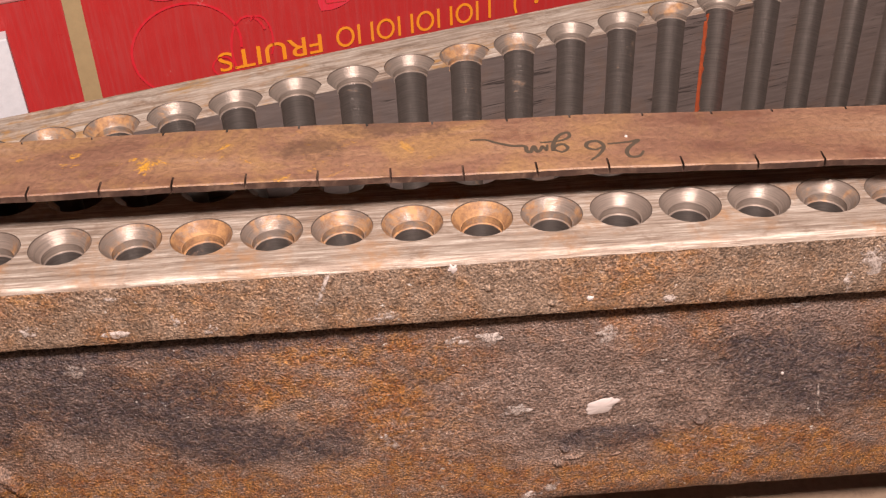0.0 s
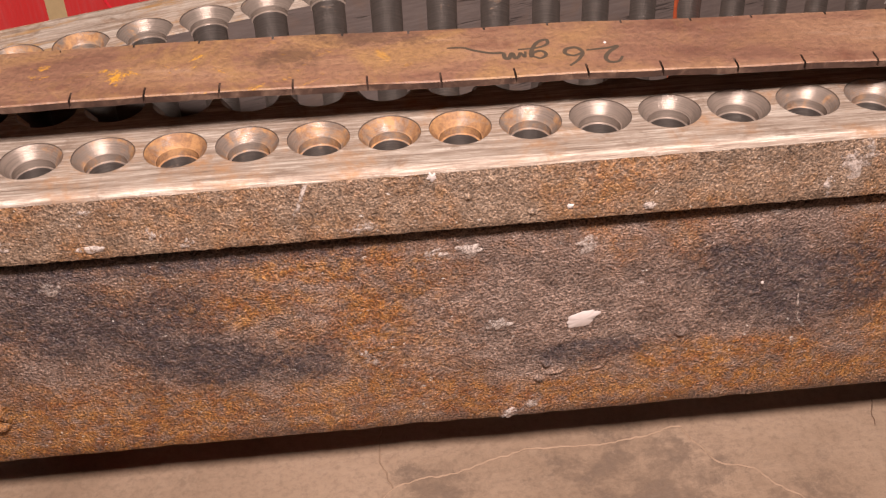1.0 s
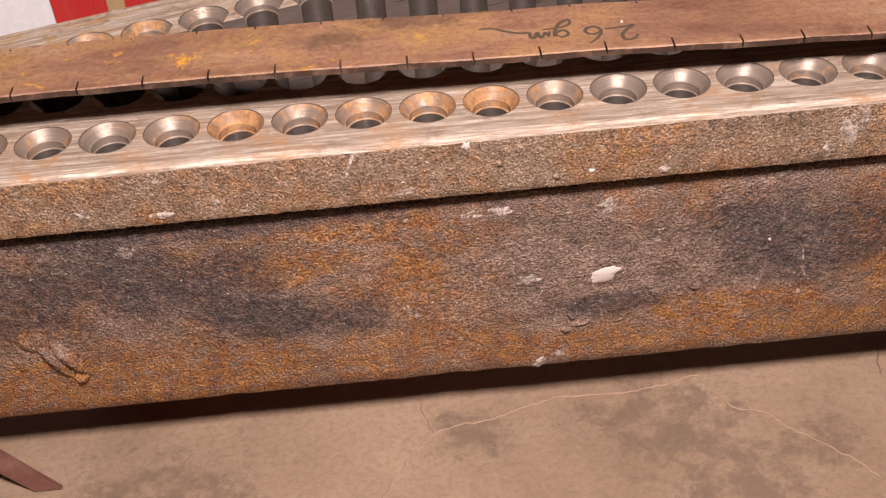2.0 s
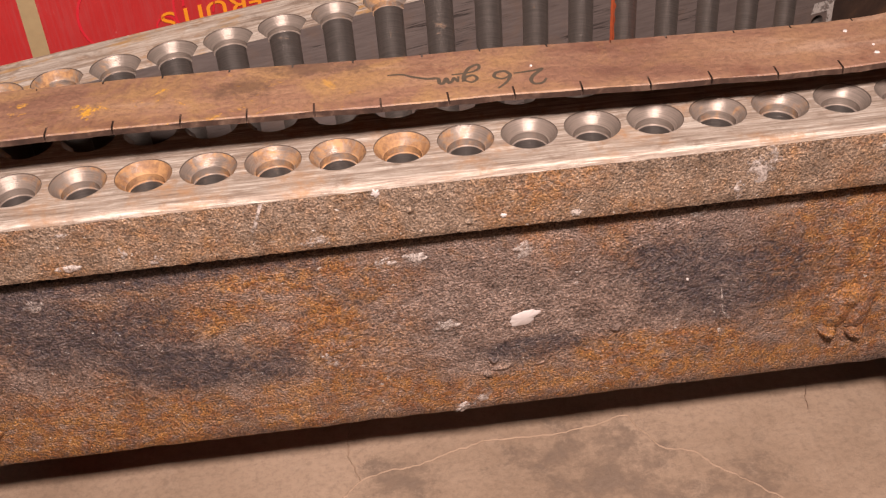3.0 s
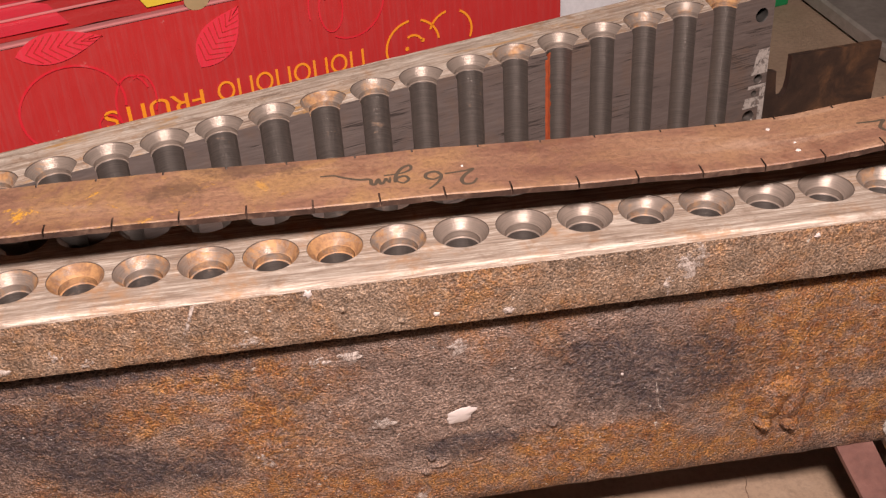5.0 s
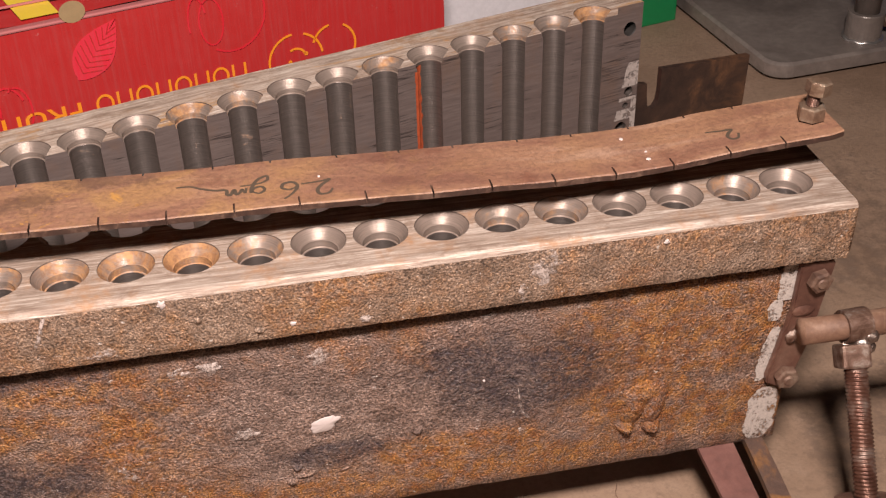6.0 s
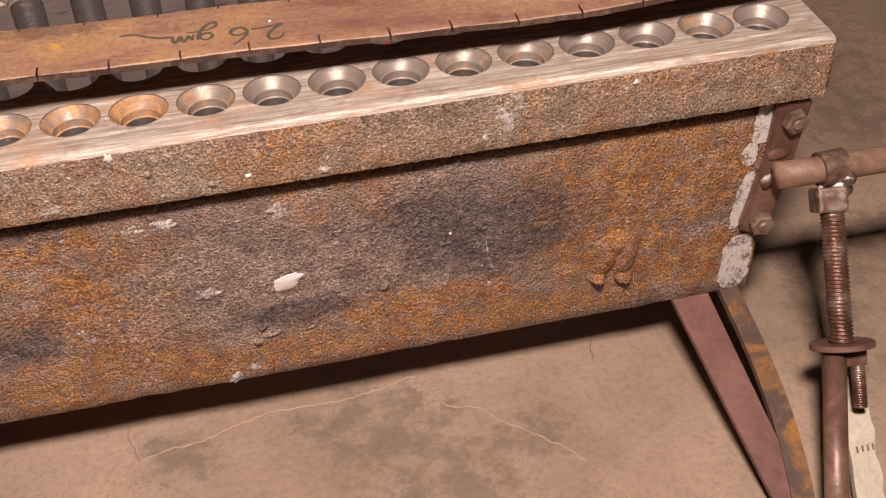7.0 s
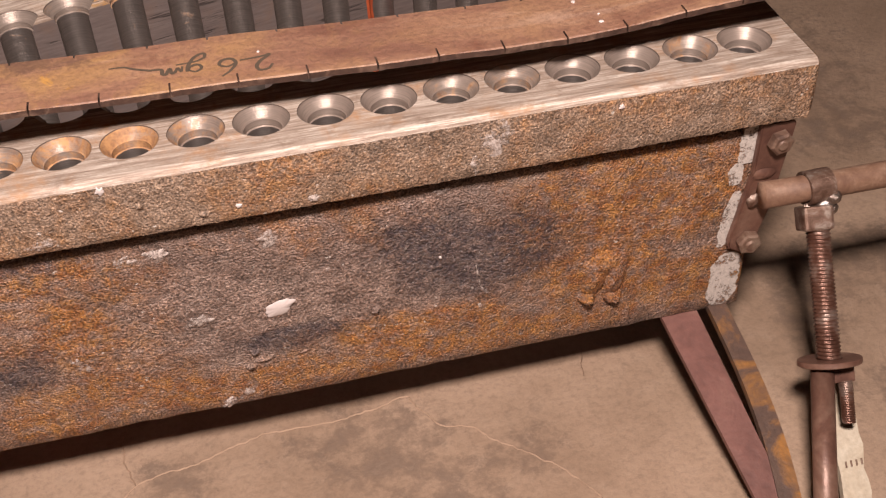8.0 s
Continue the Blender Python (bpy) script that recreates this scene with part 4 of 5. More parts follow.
    lump(mould, on_wall(-22.3, -12.2, 14), 0.0036, 0.0007, 0.0006, 15, M_CHROMERUST, "bright_gouge")
    # a curl of bright metal on the rim
    bm = bmesh.new()
    pts = [(-0.0022, 0.0006), (0.0, 0.0014), (0.0020, 0.0008), (0.0026, -0.0014)]
    grid_patch(bm, range(len(pts)), range(3), lambda k, j: (pts[k][0], pts[k][1] + 0.0007 * (j - 1), 0.0012 * math.sin(k * 1.3) + 0.0006 * j + 0.0004))
    part("metal_curl", bm, M_CHROME, mould, smooth=True, m=on_rim(-11.1, -0.9))
    # bolted hinge plate at the end
    plate = bmesh.new()
    out = [(0.15, -3.25), (1.75, -3.25), (1.9, -3.55), (1.25, -8.4), (0.55, -10.9), (0.2, -11.1), (-0.65, -10.6), (-0.72, -10.2), (0.05, -6.2)]
    fr = [plate.verts.new((CM * x, CM * 0.22, CM * z)) for x, z in out]
    bk = [plate.verts.new((CM * x, CM * 0.62, CM * z)) for x, z in out]
    plate.faces.new(fr)
    plate.faces.new(bk[::-1])
    for k in range(len(out)):
        n = (k + 1) % len(out)
        plate.faces.new((fr[n], fr[k], bk[k], bk[n]))
    bmesh.ops.recalc_face_normals(plate, faces=plate.faces[:])
    bmesh.ops.bevel(plate, geom=[e for e in plate.edges if abs(e.verts[0].co.y - e.verts[1].co.y) < 1e-6], offset=0.0008, segments=2, affect="EDGES")
    base = Matrix.Translation((0.3, -0.03, TOP))
    hinge = part("hinge_plate", plate, M_PIPE, mould, "brown rusty hinge plate", m=base)
    for x, z, tilt in ((1.05, -4.25, 10), (0.25, -10.15, -8)):
        bolt = part("bolt", hexagon(0.0063, 0.0, 0.0052, 0.0008), M_BOLT, hinge, "rusty hex bolt head", m=pose(CM * x, CM * 0.22, CM * z, 90, 0, 0) @ pose(0, 0, 0, tilt * 0.3, tilt * 0.3, tilt))
    for x, z, tilt in ((1.05, -4.25, 10), (0.25, -10.15, -8)):
        part("bolt_end", lathe([(0.001, 0.62), (0.22, 0.62), (0.30, 0.52), (0.31, 0.40)], 16), M_BOLT, hinge, smooth=True, m=pose(CM * x, CM * 0.22, CM * z, 90, 0, 0))
    weld = lump(mould, base @ pose(CM * 0.62, CM * 0.18, CM * -6.15, 90, 0, 0), 0.0060, 0.0034, 0.0014, 5, M_PIPE, "weld_bead")
    lump(mould, base @ pose(CM * 0.2, CM * 0.1, CM * -7.6, 90, 0, 0), 0.0036, 0.0042, 0.0026, 6, M_CHROMERUST, "weld_bead")
    # cross rod, welded to the plate
    part("cross_rod", tube([(CM * 0.35, CM * -0.35, CM * -7.0), (CM * 3.2, CM * -0.32, CM * -7.1), (CM * 14, CM * -0.2, CM * -7.3), (CM * 26, CM * 0, CM * -7.5)], 0.0066, 20), M_ROD, mould, "brown round cross rod", smooth=True, m=base)


M_CHROME = plain("bare_bright_metal", (0.46, 0.43, 0.41), 0.34, 0.8)
M_WELD = rust_paint("fresh_weld", (0.10, 0.06, 0.045), (0.28, 0.22, 0.19), (0.62, 0.58, 0.55), 0.28, 7.0, 0.8)
M_CHROMERUST = rust_paint("weld_metal", (0.12, 0.062, 0.042), (0.21, 0.125, 0.092), (0.42, 0.35, 0.30), 0.45, 6.0, 0.5)
mark_mould()


# ---- swing screw with its handle ----
def along(a, b):
    """A pose at a with its z axis towards b."""
    a, b = Vector(a), Vector(b)
    return Matrix.Translation(a) @ (b - a).to_track_quat("Z", "Y").to_matrix().to_4x4()


def build_screw():
    a, disc, low = Vector((0.0316, -0.0035, TOP - 0.074)), Vector((0.0263, -0.0526, TOP - 0.1410)), Vector((-0.0050, -0.1370, 0.0040))
    screw = thing("clamp_screw", 0.032, -0.0035, TOP - 0.074, "rusty swing clamp screw with washer and brown pipe handle", "clamp")
    inv = screw.matrix_world.inverted()
    axis = inv @ along(a, disc)
    span = (disc - a).length
    # collar round the cross rod
    bm = bmesh.new()
    seg = 28
    sides = []
    for y, r in ((-0.0068, 0.0086), (-0.0068, 0.0072), (0.0062, 0.0072), (0.0062, 0.0086)):
        sides.append([bm.verts.new((y, r * math.cos(2 * math.pi * j / seg), r * math.sin(2 * math.pi * j / seg))) for j in range(seg)])
    for k in range(4):
        for j in range(seg):
            bm.faces.new((sides[k][j], sides[k][(j + 1) % seg], sides[(k + 1) % 4][(j + 1) % seg], sides[(k + 1) % 4][j]))
    part("collar", bm, M_CHROMERUST, screw, "rusty bent collar", m=inv @ pose(0.0322, -0.0032, TOP - 0.0710, 0, 0, 2))
    part("lug", box(-0.0088, 0.0060, -0.0070, 0.0070, 0.0065, 0.0185, 0.0016), M_CHROMERUST, screw, "welded square lug", m=axis)
    hub = Vector((0.0322, -0.0032, TOP - 0.0710))
    for x, y, z, r, h, seed in ((0.0020, -0.0070, -0.0062, 0.0050, 0.0030, 3), (0.0056, -0.0078, -0.0020, 0.0042, 0.0026, 8), (0.0052, -0.0080, -0.0088, 0.0040, 0.0030, 5), (-0.0052, -0.0060, -0.0074, 0.0034, 0.0016, 12)):
        face_on = Vector((x * 0.5, -0.8, 0.5)).to_track_quat("Z", "Y").to_matrix().to_4x4()
        lump(screw, inv @ Matrix.Translation(hub + Vector((x, y, z))) @ face_on, r, r * 0.8, h, seed, M_WELD, "weld_bead")
    part("thread", threaded(0.0062, 0.0019, 0.018, span + 0.0005, 0.0012, 20), M_THREAD, screw, "worn threaded rod", smooth=True, m=axis)
    part("washer", lathe([(0.62, -0.14), (1.52, -0.14), (1.55, -0.10), (1.55, 0.10), (1.51, 0.14), (0.62, 0.14)], 36), M_PIPE, screw, "round flat washer", m=axis @ pose(0, 0, span))
    handle_a, handle_b = disc + (low - disc) * 0.04, low
    part("handle", tube([handle_a + Vector((-0.004, 0, 0)), handle_b + Vector((-0.004, 0, 0.004))], 0.0057, 22), M_PIPE, screw, "brown painted pipe handle", smooth=True, m=inv)
    part("lug", box(-0.002, 0.0105, -0.0050, 0.0040, 0.002, 0.0105, 0.0006), M_PIPE, screw, m=axis @ pose(0, 0, span))
    part("thread", threaded(0.0036, 0.0012, span + 0.010, span + 0.031, 0.0005, 16), M_THREAD, screw, smooth=True, m=axis @ pose(0.0062, 0.002, 0))


build_screw()


def build_legs():
    for top, foot, top2, foot2, label in (((-2.7, 0.75, -14.9), (-1.2, -13.0, -19.9), (-0.6, 0.75, -14.9), (-1.55, -13.0, -19.9), "maroon and rusty flat bar leg bolted under the mould"),
                                          ((-57.5, 0.8, -14.9), (-52.5, -0.2, -19.9), (-59.5, 0.8, -14.9), (-58.0, -6.0, -19.9), "maroon flat bar leg splayed under the mould")):
        leg = thing("stand_leg", CM * foot[0], CM * foot[1], 0.0, label, "leg", "legs of the stand")
        inv = leg.matrix_world.inverted() @ Matrix.Translation((0, 0, TOP))
        a, b = Vector(top) * CM, Vector(foot) * CM
        w = Vector((0.0098, 0.0, 0.0))
        d = (b - a).normalized()
        n = w.cross(d).normalized()
        if n.z < 0:
            n = -n

        def bar(a, b, w, th, material, name, bend=0.0, text="", w_end=None):
            bm = bmesh.new()
            ring = []
            for k in range(13):
                u = k / 12
                c = a.lerp(b, u) + Vector((bend * math.sin(math.pi * u), 0, 0))
                ww = w.lerp(w_end, u) if w_end is not None else w
                ring.append([bm.verts.new(c + q) for q in (-ww, ww, ww - n * th, -ww - n * th)])
            for p, q in zip(ring, ring[1:]):
                for j in range(4):
                    bm.faces.new((p[j], p[(j + 1) % 4], q[(j + 1) % 4], q[j]))
            bm.faces.new(ring[0][::-1])
            bm.faces.new(ring[-1])
            bmesh.ops.recalc_face_normals(bm, faces=bm.faces[:])
            part(name, bm, material, leg, text, m=inv)

        bar(a, b, w, 0.003, M_MAROON, "bar", 0.0, "dull maroon painted flat bar", w * 0.72)
        bar(Vector(top2) * CM + n * 0.001, Vector(foot2) * CM + n * 0.001, Vector((0.0050, 0, 0)), 0.004, M_RUSTBAR, "brace", 0.007, "dark rusty flat bar with orange streaks", Vector((0.0060, 0, 0)))


M_RUSTBAR = rust_paint("streaked_bar", (0.075, 0.045, 0.036), (0.11, 0.062, 0.044), (0.38, 0.16, 0.03), 0.5, 1.8, 0.2)
build_legs()


def build_wood():
    wood = thing("wood_slat", 0.030, -0.078, 0.0, "pale splintered wooden slat lying behind the pipe handle", "wood")
    bm = bmesh.new()
    ring = []
    for k in range(15):
        u = k / 14
        c = Vector((-0.010, -0.045, 0.006)).lerp(Vector((0.0099, 0.0323, 0.0338)), u)
        wl, wr = 0.0085 + 0.0012 * noise.noise((u * 6, 1, 1)), 0.0058 + 0.0016 * noise.noise((u * 8, 2, 5))
        if u > 0.85:
            wl *= 1 - 2.5 * (u - 0.85)
        ring.append([bm.verts.new(c + q) for q in (Vector((-wl, 0, 0)), Vector((wr, 0.001, 0)), Vector((wr, 0.002, -0.005)), Vector((-wl, 0.001, -0.005)))])
    for p, q in zip(ring, ring[1:]):
        for j in range(4):
            bm.faces.new((p[j], p[(j + 1) % 4], q[(j + 1) % 4], q[j]))
    bm.faces.new(ring[0][::-1])
    bm.faces.new(ring[-1])
    bmesh.ops.recalc_face_normals(bm, faces=bm.faces[:])
    part("slat", bm, M_WOOD, wood)
    bm = bmesh.new()
    for k in range(4):
        c = Vector((-0.010, -0.045, 0.006)).lerp(Vector((0.0099, 0.0323, 0.0338)), 0.48) + Vector((-0.0045 + 0.0028 * k, 0.0, 0.0004))
        d = Vector((0.0265, 0.103, 0.037)).normalized() * 0.0016
        bm.faces.new([bm.verts.new(c + e) for e in (Vector((-0.0005, 0, 0)) - d, Vector((0.0005, 0, 0)) - d, Vector((0.0005, 0, 0)) + d, Vector((-0.0005, 0, 0)) + d)])
    part("stamped_bars", bm, M_BOLT, wood, "small dark stamped marks")


build_wood()


# ---- cracks in the floor ----
def build_cracks():
    lines = [([(-36.5, -6.0), (-34.0, -1.2), (-33.0, 0.1), (-32.0, 1.1), (-31.0, 1.5), (-28.6, 1.8), (-26.4, 2.6), (-23.9, 2.8), (-21.4, 2.7), (-19.2, 3.0), (-17.2, 3.5), (-16.7, 2.5), (-15.8, 1.0), (-14.4, 0.4), (-12.8, -1.3), (-11.3, -2.6), (-9.7, -4.6), (-8.4, -7.3), (-7.0, -11.0)], 0.042),
             ([(-32.0, 1.1), (-32.4, 2.5), (-32.6, 3.9), (-32.2, 6.0)], 0.041), ([(-6.7, 4.2), (-7.3, 2.3)], 0.018)]
    for pts, width in lines:
        fine = smooth_line(pts, 14)
        bm = bmesh.new()
        vs = []
        for k, (x, y) in enumerate(fine):
            a, b = fine[max(k - 1, 0)], fine[min(k + 1, len(fine) - 1)]
            d = Vector((b[0] - a[0], b[1] - a[1], 0)).normalized()
            o = 0.16 * noise.noise((x * 0.9, y * 0.9, 4)) + 0.10 * noise.noise((x * 3, y * 3, 9))
            w = width * (1.0 + 0.8 * noise.noise((x * 1.3, y * 1.3, 2)))
            c = Vector((x, y, 0)) + Vector((-d.y, d.x, 0)) * o
            vs.append([bm.verts.new((CM * (c.x - d.y * s * w), CM * (c.y + d.x * s * w), 0.0002 + (0.0006 if s == 0 else 0.0))) for s in (-1, 0, 1)])
        for p, q in zip(vs, vs[1:]):
            for j in (0, 1):
                bm.faces.new((p[j], q[j], q[j + 1], p[j + 1]))
        part("floor_crack", bm, M_CRACK if width > 0.04 else M_ROD, child_of("floor"), "thin pale filled crack" if width > 0.04 else "faint rust streak")


build_cracks()


# ---- printed fruit carton ----
CARTON = pose(-0.0804, 0.3732, 0.0, 0, 0, 16.42)


def flat_shape(points, lift=0.0):
    bm = bmesh.new()
    bm.faces.new([bm.verts.new((CM * x, -lift, CM * z)) for x, z in points])
    return bm


def flat_line(points, width, closed=False):
    """A printed line of even width in the plane y = 0, through (x, z) in cm."""
    bm = bmesh.new()
    n = len(points)
    vs = []
    for k, (x, z) in enumerate(points):
        a, b = (points[(k - 1) % n], points[(k + 1) % n]) if closed else (points[max(k - 1, 0)], points[min(k + 1, n - 1)])
        d = Vector((b[0] - a[0], b[1] - a[1])).normalized()
        vs.append([bm.verts.new((CM * (x - s * d.y * width / 2), 0, CM * (z + s * d.x * width / 2))) for s in (-1, 1)])
    for k in range(n if closed else n - 1):
        p, q = vs[k], vs[(k + 1) % n]
        bm.faces.new((p[0], q[0], q[1], p[1]))
    return bm


def arc(cx, cz, rx, rz, a0, a1, n=40):
    return [(cx + rx * math.cos(radians(a0 + (a1 - a0) * k / n)), cz + rz * math.sin(radians(a0 + (a1 - a0) * k / n))) for k in range(n + 1)]


def build_carton():
    top = TOP * 100 + 0.6
    carton = thing("fruit_carton", -0.31, 0.305, 0.037, "glossy red printed cardboard fruit carton standing upside down", "carton", rz=16.42)
    o = carton.matrix_world.inverted() @ CARTON
    carton.matrix_world = pose(-0.3125, 0.3612, 0.0, 0, 0, 16.42) @ Matrix.Scale(1.082, 4)
    # walls with a slight bulge
    bm = bmesh.new()
    rows = grid_patch(bm, np.linspace(-50.0, -2.2, 49), np.linspace(3.7, top, 13), lambda u, v: (CM * u, -0.0004 * math.sin(math.pi * (u + 46.3) / 44.1) * math.sin(math.pi * v / top) + 0.0003 * noise.noise((u * 0.2, v * 0.3, 3)), CM * v))
    for u0 in (-50.0, -2.2):
        grid_patch(bm, (0.0, 0.9, 28.0), np.linspace(3.7, top, 3), lambda d, v: (CM * (u0 + (0.35 if u0 > -10 and d > 0 else -0.0)), CM * d, CM * v))
    bmesh.ops.remove_doubles(bm, verts=bm.verts[:], dist=1e-5)
    bmesh.ops.recalc_face_normals(bm, faces=bm.faces[:])
    part("wall", bm, M_RED, carton, smooth=True, m=o)
    # creased upper edge, and two flaps on top
    part("crease", box(CM * -50.0, CM * -2.2, 0.0, 0.006, CM * top, CM * (top + 0.22), 0.001), M_CREASE, carton, "scuffed pale crease", m=o)
    for k, (d0, d1, rise, mat) in enumerate(((0.7, 9.0, 1.0, M_RED), (9.2, 27.5, 2.0, M_RED))):
        bm = bmesh.new()
        us = np.linspace(-50.5 if k == 0 else -46.0, -2.4, 30)
        grid_patch(bm, us, np.linspace(d0, d1, 8), lambda u, v: (CM * u, CM * v, CM * (top + 0.15 + 0.25 * k + rise * (v - d0) / (d1 - d0) + 0.18 * noise.noise((u * 0.25, v * 0.4, k)))))
        part("flap", bm, mat, carton, smooth=True, m=o)
    for d in (2.6, 4.4):
        part("fold_line", box(CM * -46, CM * -2.5, CM * d, CM * (d + 0.12), CM * (top + 0.30 + 0.12 * d), CM * (top + 0.46 + 0.12 * d), 0.0004), M_CREASE, carton, m=o)
    # packing tape, hand hole, yellow and pink print on the flap
    part("tape", flat_shape([(-42.9, -7.5 + TOP * 100), (-41.85, -7.5 + TOP * 100), (-41.75, top), (-42.75, top)]), M_BOARD, carton, "brown packing tape", m=o @ pose(0, -0.0010, 0))
    part("tape", flat_shape([(-42.9, 3.9), (-41.85, 3.9), (-41.85, -7.5 + TOP * 100), (-42.9, -7.5 + TOP * 100)]), M_BOARD, carton, m=o @ pose(0, -0.0010, 0))
    flap_m = o @ pose(0, CM * 0.75, CM * (top + 0.34), -83, 0, 0)
    part("yellow_print", flat_shape([(-30.7, 0.2), (-28.4, 0.2), (-28.9, 3.4), (-31.2, 3.4)]), M_YELLOW, carton, "yellow printed band", m=flap_m)
    part("pink_print", flat_shape([(-40, 0.3), (-35.4, 0.3), (-36.2, 3.2), (-38, 4.4), (-41, 4.4)]), M_PINK, carton, m=flap_m)
    part("pink_print", flat_shape([(-24, 0.3), (-20, 0.4), (-19, 2.4), (-23, 3.0)]), M_PINK, carton, m=flap_m)
    bm = bmesh.new()
    bm.faces.new([bm.verts.new((CM * (-27.8 + 0.8 * math.cos(a)), 0, CM * (0.75 * math.sin(a)))) for a in [2 * math.pi * j / 28 for j in range(28)]])
    part("hand_hole", bm, M_BOARD, carton, "round hole showing bare cardboard", m=o @ pose(0, -0.0012, CM * (top + 0.65), 8, 0, 0))
    z0 = TOP * 100
    face = o @ pose(0, -0.0011, 0)

    def leaf(cx, cz, length, width, turn, name="leaf_print"):
        pts = [(length * (u - 0.5), width * math.sin(math.pi * u ** 0.8) * sg) for sg, us in ((1, np.linspace(0, 1, 16)), (-1, np.linspace(1, 0, 16)[1:-1])) for u in us]
        c, s = math.cos(radians(turn)), math.sin(radians(turn))
        spin = lambda p: (cx + c * p[0] - s * p[1], cz + s * p[0] + c * p[1])
        lf = part(name, flat_shape([spin(p) for p in pts]), M_PINK, carton, "pink printed leaf", m=face)
        for k in range(9):
            u = 0.12 + 0.09 * k
            for sg in (1, -1):
                a = (length * (u - 0.5), 0.0)
                b = (length * (u - 0.5 + 0.16), sg * width * 0.86 * math.sin(math.pi * min(1, u + 0.16) ** 0.8))
                part("leaf_vein", flat_line([spin(a), spin(b)], 0.07), M_RED, lf, m=Matrix.Translation((0, -0.0003, 0)))

    leaf(-26.8, z0 - 1.5, 4.6, 1.25, 50)
    leaf(-36.4, z0 + 0.15, 5.2, 1.0, 2)
    for pts, w, mat in ((arc(-36.5, z0 - 4.1, 3.2, 2.9, -10, 240), 0.15, M_ROSE), (arc(-32.8, z0 - 4.8, 1.15, 2.1, 30, 290), 0.14, M_ROSE), (arc(-32.2, z0 - 4.4, 0.8, 1.6, -40, 120), 0.12, M_ROSE), (arc(-34.6, z0 - 5.6, 0.6, 0.6, 0, 360), 0.12, M_ROSE),
                       (arc(-18.0, z0 - 1.0, 2.4, 2.6, -120, 120), 0.13, M_ROSE), (arc(-19.3, z0 - 1.3, 0.8, 1.6, 0, 360), 0.11, M_ROSE), (arc(-20.2, z0 - 1.2, 0.6, 1.7, 20, 200), 0.11, M_ROSE)):
        part("fruit_outline", flat_line(pts, w), mat, carton, "pink outlined fruit drawing", m=face)
    for pts in (arc(-13.75, z0 - 5.3, 1.95, 1.9, 5, 70), arc(-13.75, z0 - 5.3, 1.95, 1.9, 95, 200), arc(-13.75, z0 - 5.3, 0.75, 0.8, 20, 120), arc(-10.9, z0 - 4.9, 1.6, 1.6, 100, 160), arc(-10.9, z0 - 4.9, 1.6, 1.6, -25, 62)):
        part("emblem", flat_line(pts, 0.16), M_PRINT, carton, "yellow outlined emblem", m=face)
    for x, z in ((-13.0, -5.0), (-14.2, -5.4)):
        part("emblem", flat_line(arc(x, z0 + z, 0.08, 0.08, 0, 360, 12), 0.14), M_PRINT, carton, m=face)
    # printed words, upside down: the maker's name as plain hollow blocks, then the goods
    for k in range(8):
        cx, cz = -17.85 - 1.30 * k, z0 - 5.25
        if k in (1, 5, 3, 7):
            part("print_ring", flat_line(arc(cx, cz, 0.50, 0.60, 0, 360, 28), 0.17), M_PRINT, carton, "yellow printed ring", m=face)
        else:
            for dx in (-0.42, 0.42):
                part("print_bar", flat_line([(cx + dx, cz - 0.66), (cx + dx, cz + 0.66)], 0.17), M_PRINT, carton, "yellow printed bar", m=face)
    font = bpy.data.curves.new("goods", "FONT")
    font.body, font.size, font.align_x, font.offset = "FRUITS", CM * 1.75, "LEFT", 0.0001
    tmp = new("goods", font)
    bpy.context.view_layer.update()
    me = bpy.data.meshes.new_from_object(tmp.evaluated_get(bpy.context.evaluated_depsgraph_get()))
    bpy.data.objects.remove(tmp)
    me.materials.clear()
    me.materials.append(M_PRINT)
    wide = max(v.co.x for v in me.vertices)
    word = new("printed_word", me)
    word.parent = carton
    word.matrix_local = face @ pose(CM * -28.3, 0, CM * (z0 - 4.75), 90, 180, 0) @ Matrix.Diagonal((CM * 6.55 / wide, 1, 1, 1))
    tagged(word, "yellow printed word")


M_CREASE = glossy_print("scuffed_crease", (0.52, 0.17, 0.17))
build_carton()


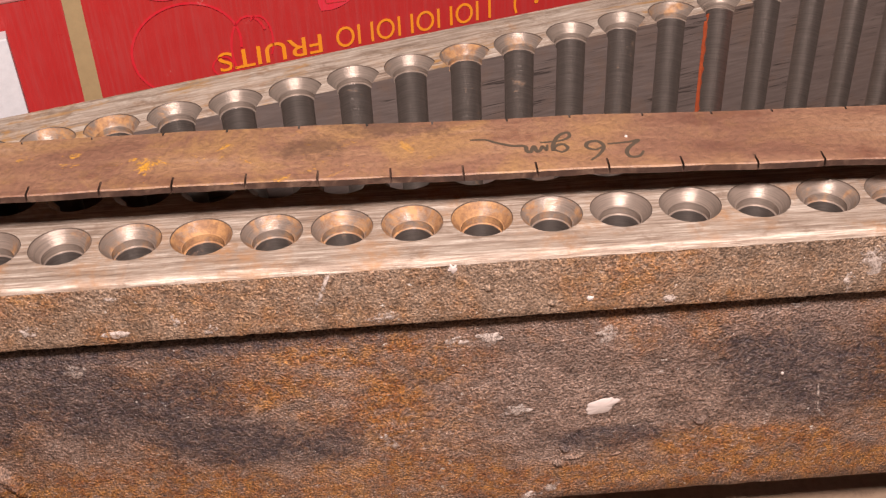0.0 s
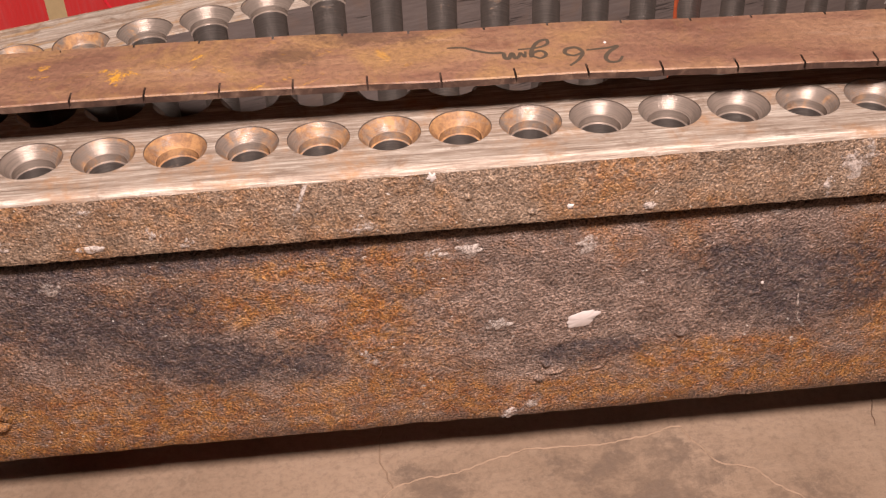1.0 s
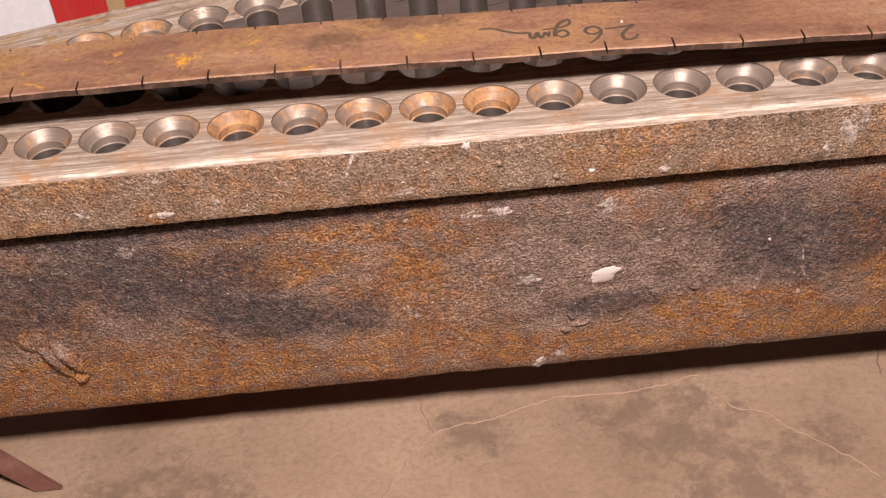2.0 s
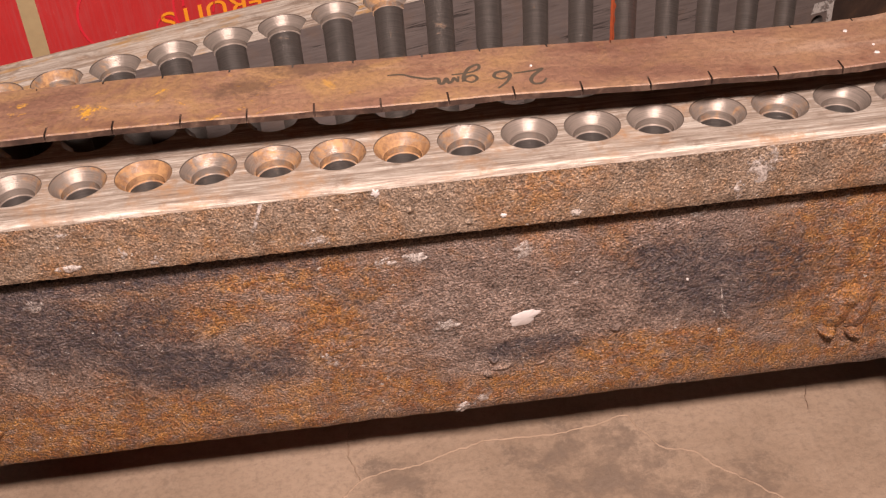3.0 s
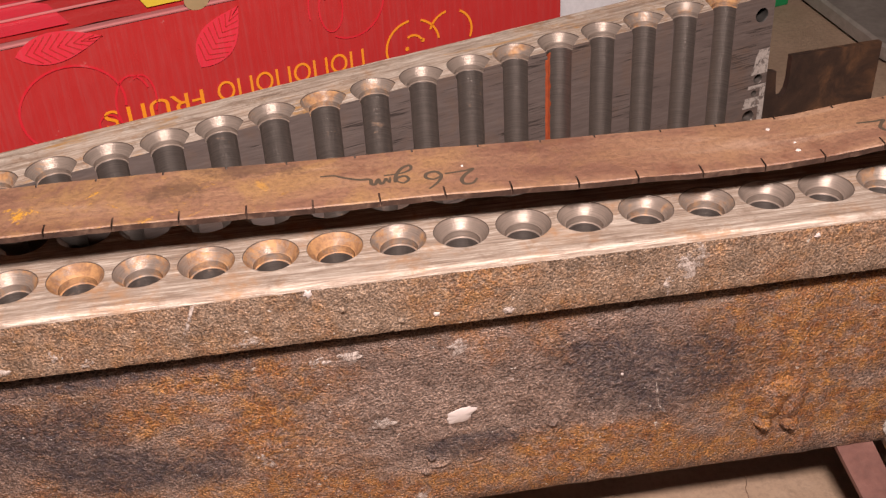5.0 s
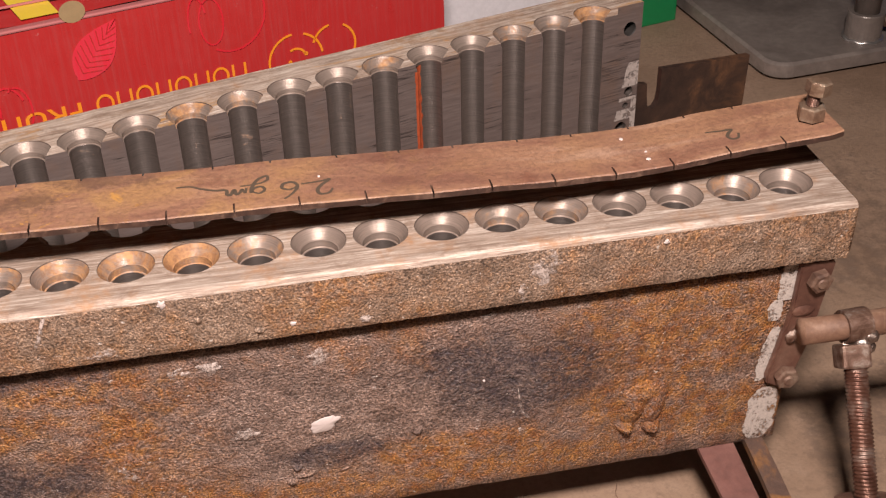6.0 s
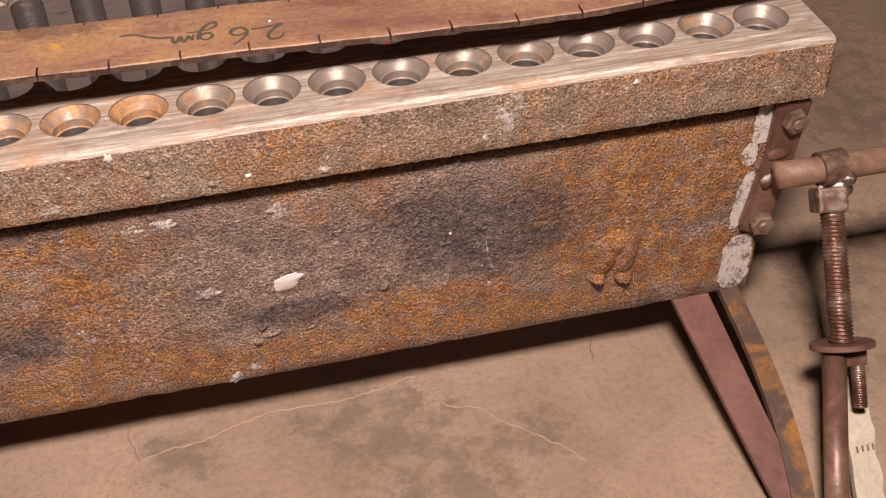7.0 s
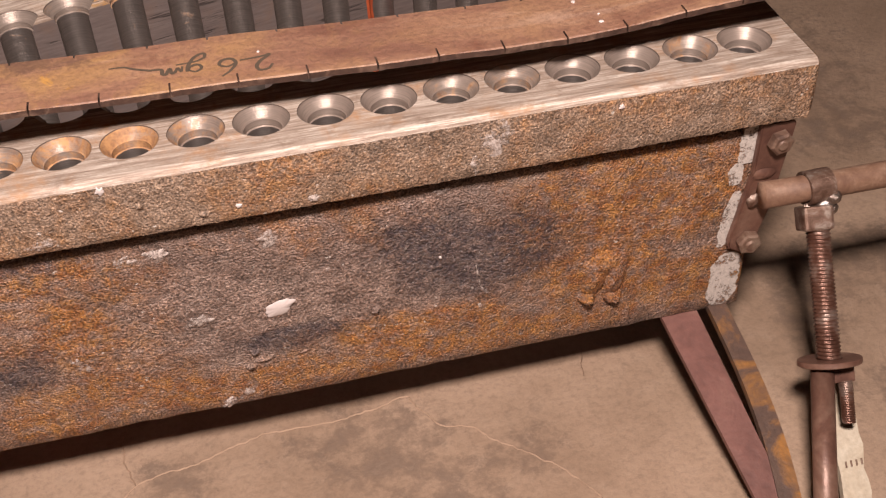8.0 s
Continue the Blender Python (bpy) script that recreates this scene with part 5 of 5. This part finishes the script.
# ---- things farther back ----
POST = (0.030, -0.078)
def build_back():
    board = thing("white_board", 0.05, 0.60, 0.0, "plain white board leaning behind the carton", "board", rz=16.42)
    part("panel", box(-0.26, 0.07, 0, 0.012, 0, 0.24, 0.001), M_PAPER, board, m=pose(0, 0, 0, -6, 0, 0))
    # its upper corner lies before the carton's left end
    carton = child_of("fruit_carton")
    m = carton.matrix_world @ pose(-0.31, 0.305, 0.037, 0, 0, 16.42).inverted() @ CARTON @ pose(CM * -46.0, -0.002, 0)
    white = thing("foam_board", m.translation.x, m.translation.y, 0.0, "plain white foam board leaning on the red carton", "board", rz=16.42)
    part("panel", box(-0.16, 0.0, -0.012, 0.0, 0.0, 0.1675, 0.001), M_PAPER, white)
    green = thing("green_box", 0.165, 0.64, 0.0, "green painted metal box on the floor", "box", rz=14)
    part("body", box(-0.03, 0.035, 0, 0.10, 0, 0.075, 0.002), M_GREEN, green)
    part("lid", box(-0.031, 0.036, -0.001, 0.101, 0.0755, 0.082, 0.001), M_GREEN, green)
    # grey steel base with a post
    plate = thing("steel_base", 0.30, 0.60, 0.0, "grey steel base plate with rounded corners and a welded post", "machine base", rz=6)

    def slab(x0, x1, y0, y1, r, levels):
        bm = bmesh.new()
        rings = []
        for z, d in levels:
            ring = []
            for cx, cy, a0 in ((x1 - r, y1 - r, 0), (x0 + r, y1 - r, 90), (x0 + r, y0 + r, 180), (x1 - r, y0 + r, 270)):
                for k in range(7):
                    a = radians(a0 + 15 * k)
                    ring.append(bm.verts.new((cx + (r - d) * math.cos(a), cy + (r - d) * math.sin(a), z)))
            rings.append(ring)
        n = len(rings[0])
        for p, q in zip(rings, rings[1:]):
            for j in range(n):
                bm.faces.new((p[j], p[(j + 1) % n], q[(j + 1) % n], q[j]))
        bm.faces.new(rings[0][::-1])
        bm.faces.new(rings[-1])
        return bm

    part("plate", slab(-0.082, 0.40, -0.107, 0.42, 0.022, ((0.003, 0.003), (0.005, 0.0), (0.0165, 0.0), (0.019, 0.003))), M_STEELPLATE, plate)
    part("foot", box(-0.06, 0.38, -0.085, 0.40, 0.0, 0.0032, 0.0), M_DARKPLATE, plate)
    px, py = POST
    part("post", tube([(px, py, 0.019), (px, py, 0.30)], 0.0120, 28), M_STEELPLATE, plate, "grey round post", smooth=True)
    part("socket", lathe([(1.2, 0.0), (1.7, 0.0), (1.7, 2.6), (1.65, 2.7), (1.2, 2.7)], 32), M_STEELPLATE, plate, "short steel socket", m=pose(px, py, 0.019))
    weld = bmesh.new()
    tube([(px + 0.0175 * math.cos(a), py + 0.0175 * math.sin(a), 0.0200 + 0.0006 * math.sin(9 * a)) for a in [2 * math.pi * j / 40 for j in range(41)]], 0.0020, 8, weld)
    part("weld_bead", weld, M_CHROME, plate, "bright weld bead", smooth=True)
    part("set_screw", hexagon(0.006, 0.0, 0.012, 0.001), M_CHROMERUST, plate, "hex set screw", m=pose(px + 0.016, py - 0.006, 0.036, 90, 0, 70))
    blue = thing("blue_crate", 0.62, 0.60, 0.0, "blue plastic crate on the floor", "crate")
    part("body", box(-0.08, 0.25, 0, 0.3, 0, 0.12, 0.004), M_BLUE, blue)
    # burnt sheet by the open half's end
    sheet = thing("burnt_plate", 0.05, 0.25, 0.0, "dark burnt steel plate with a torch-cut notch standing upright", "steel plate", rz=16.42)
    out = [(3.95, 0.0), (4.3, 14.75), (-3.1, 15.5), (-3.1, 13.9), (-3.2, 13.2), (-3.45, 12.8), (-3.8, 12.75), (-4.05, 13.1), (-4.15, 13.9), (-4.2, 14.7), (-5.0, 14.9), (-5.0, 0.0)]
    bm = bmesh.new()
    fr = [bm.verts.new((CM * x, 0, CM * z)) for x, z in out]
    bk = [bm.verts.new((CM * x, 0.004, CM * z)) for x, z in out]
    bm.faces.new(fr)
    bm.faces.new(bk[::-1])
    for k in range(len(out)):
        n = (k + 1) % len(out)
        bm.faces.new((fr[n], fr[k], bk[k], bk[n]))
    bmesh.ops.recalc_face_normals(bm, faces=bm.faces[:])
    part("sheet", bm, M_DARKPLATE, sheet)


build_back()
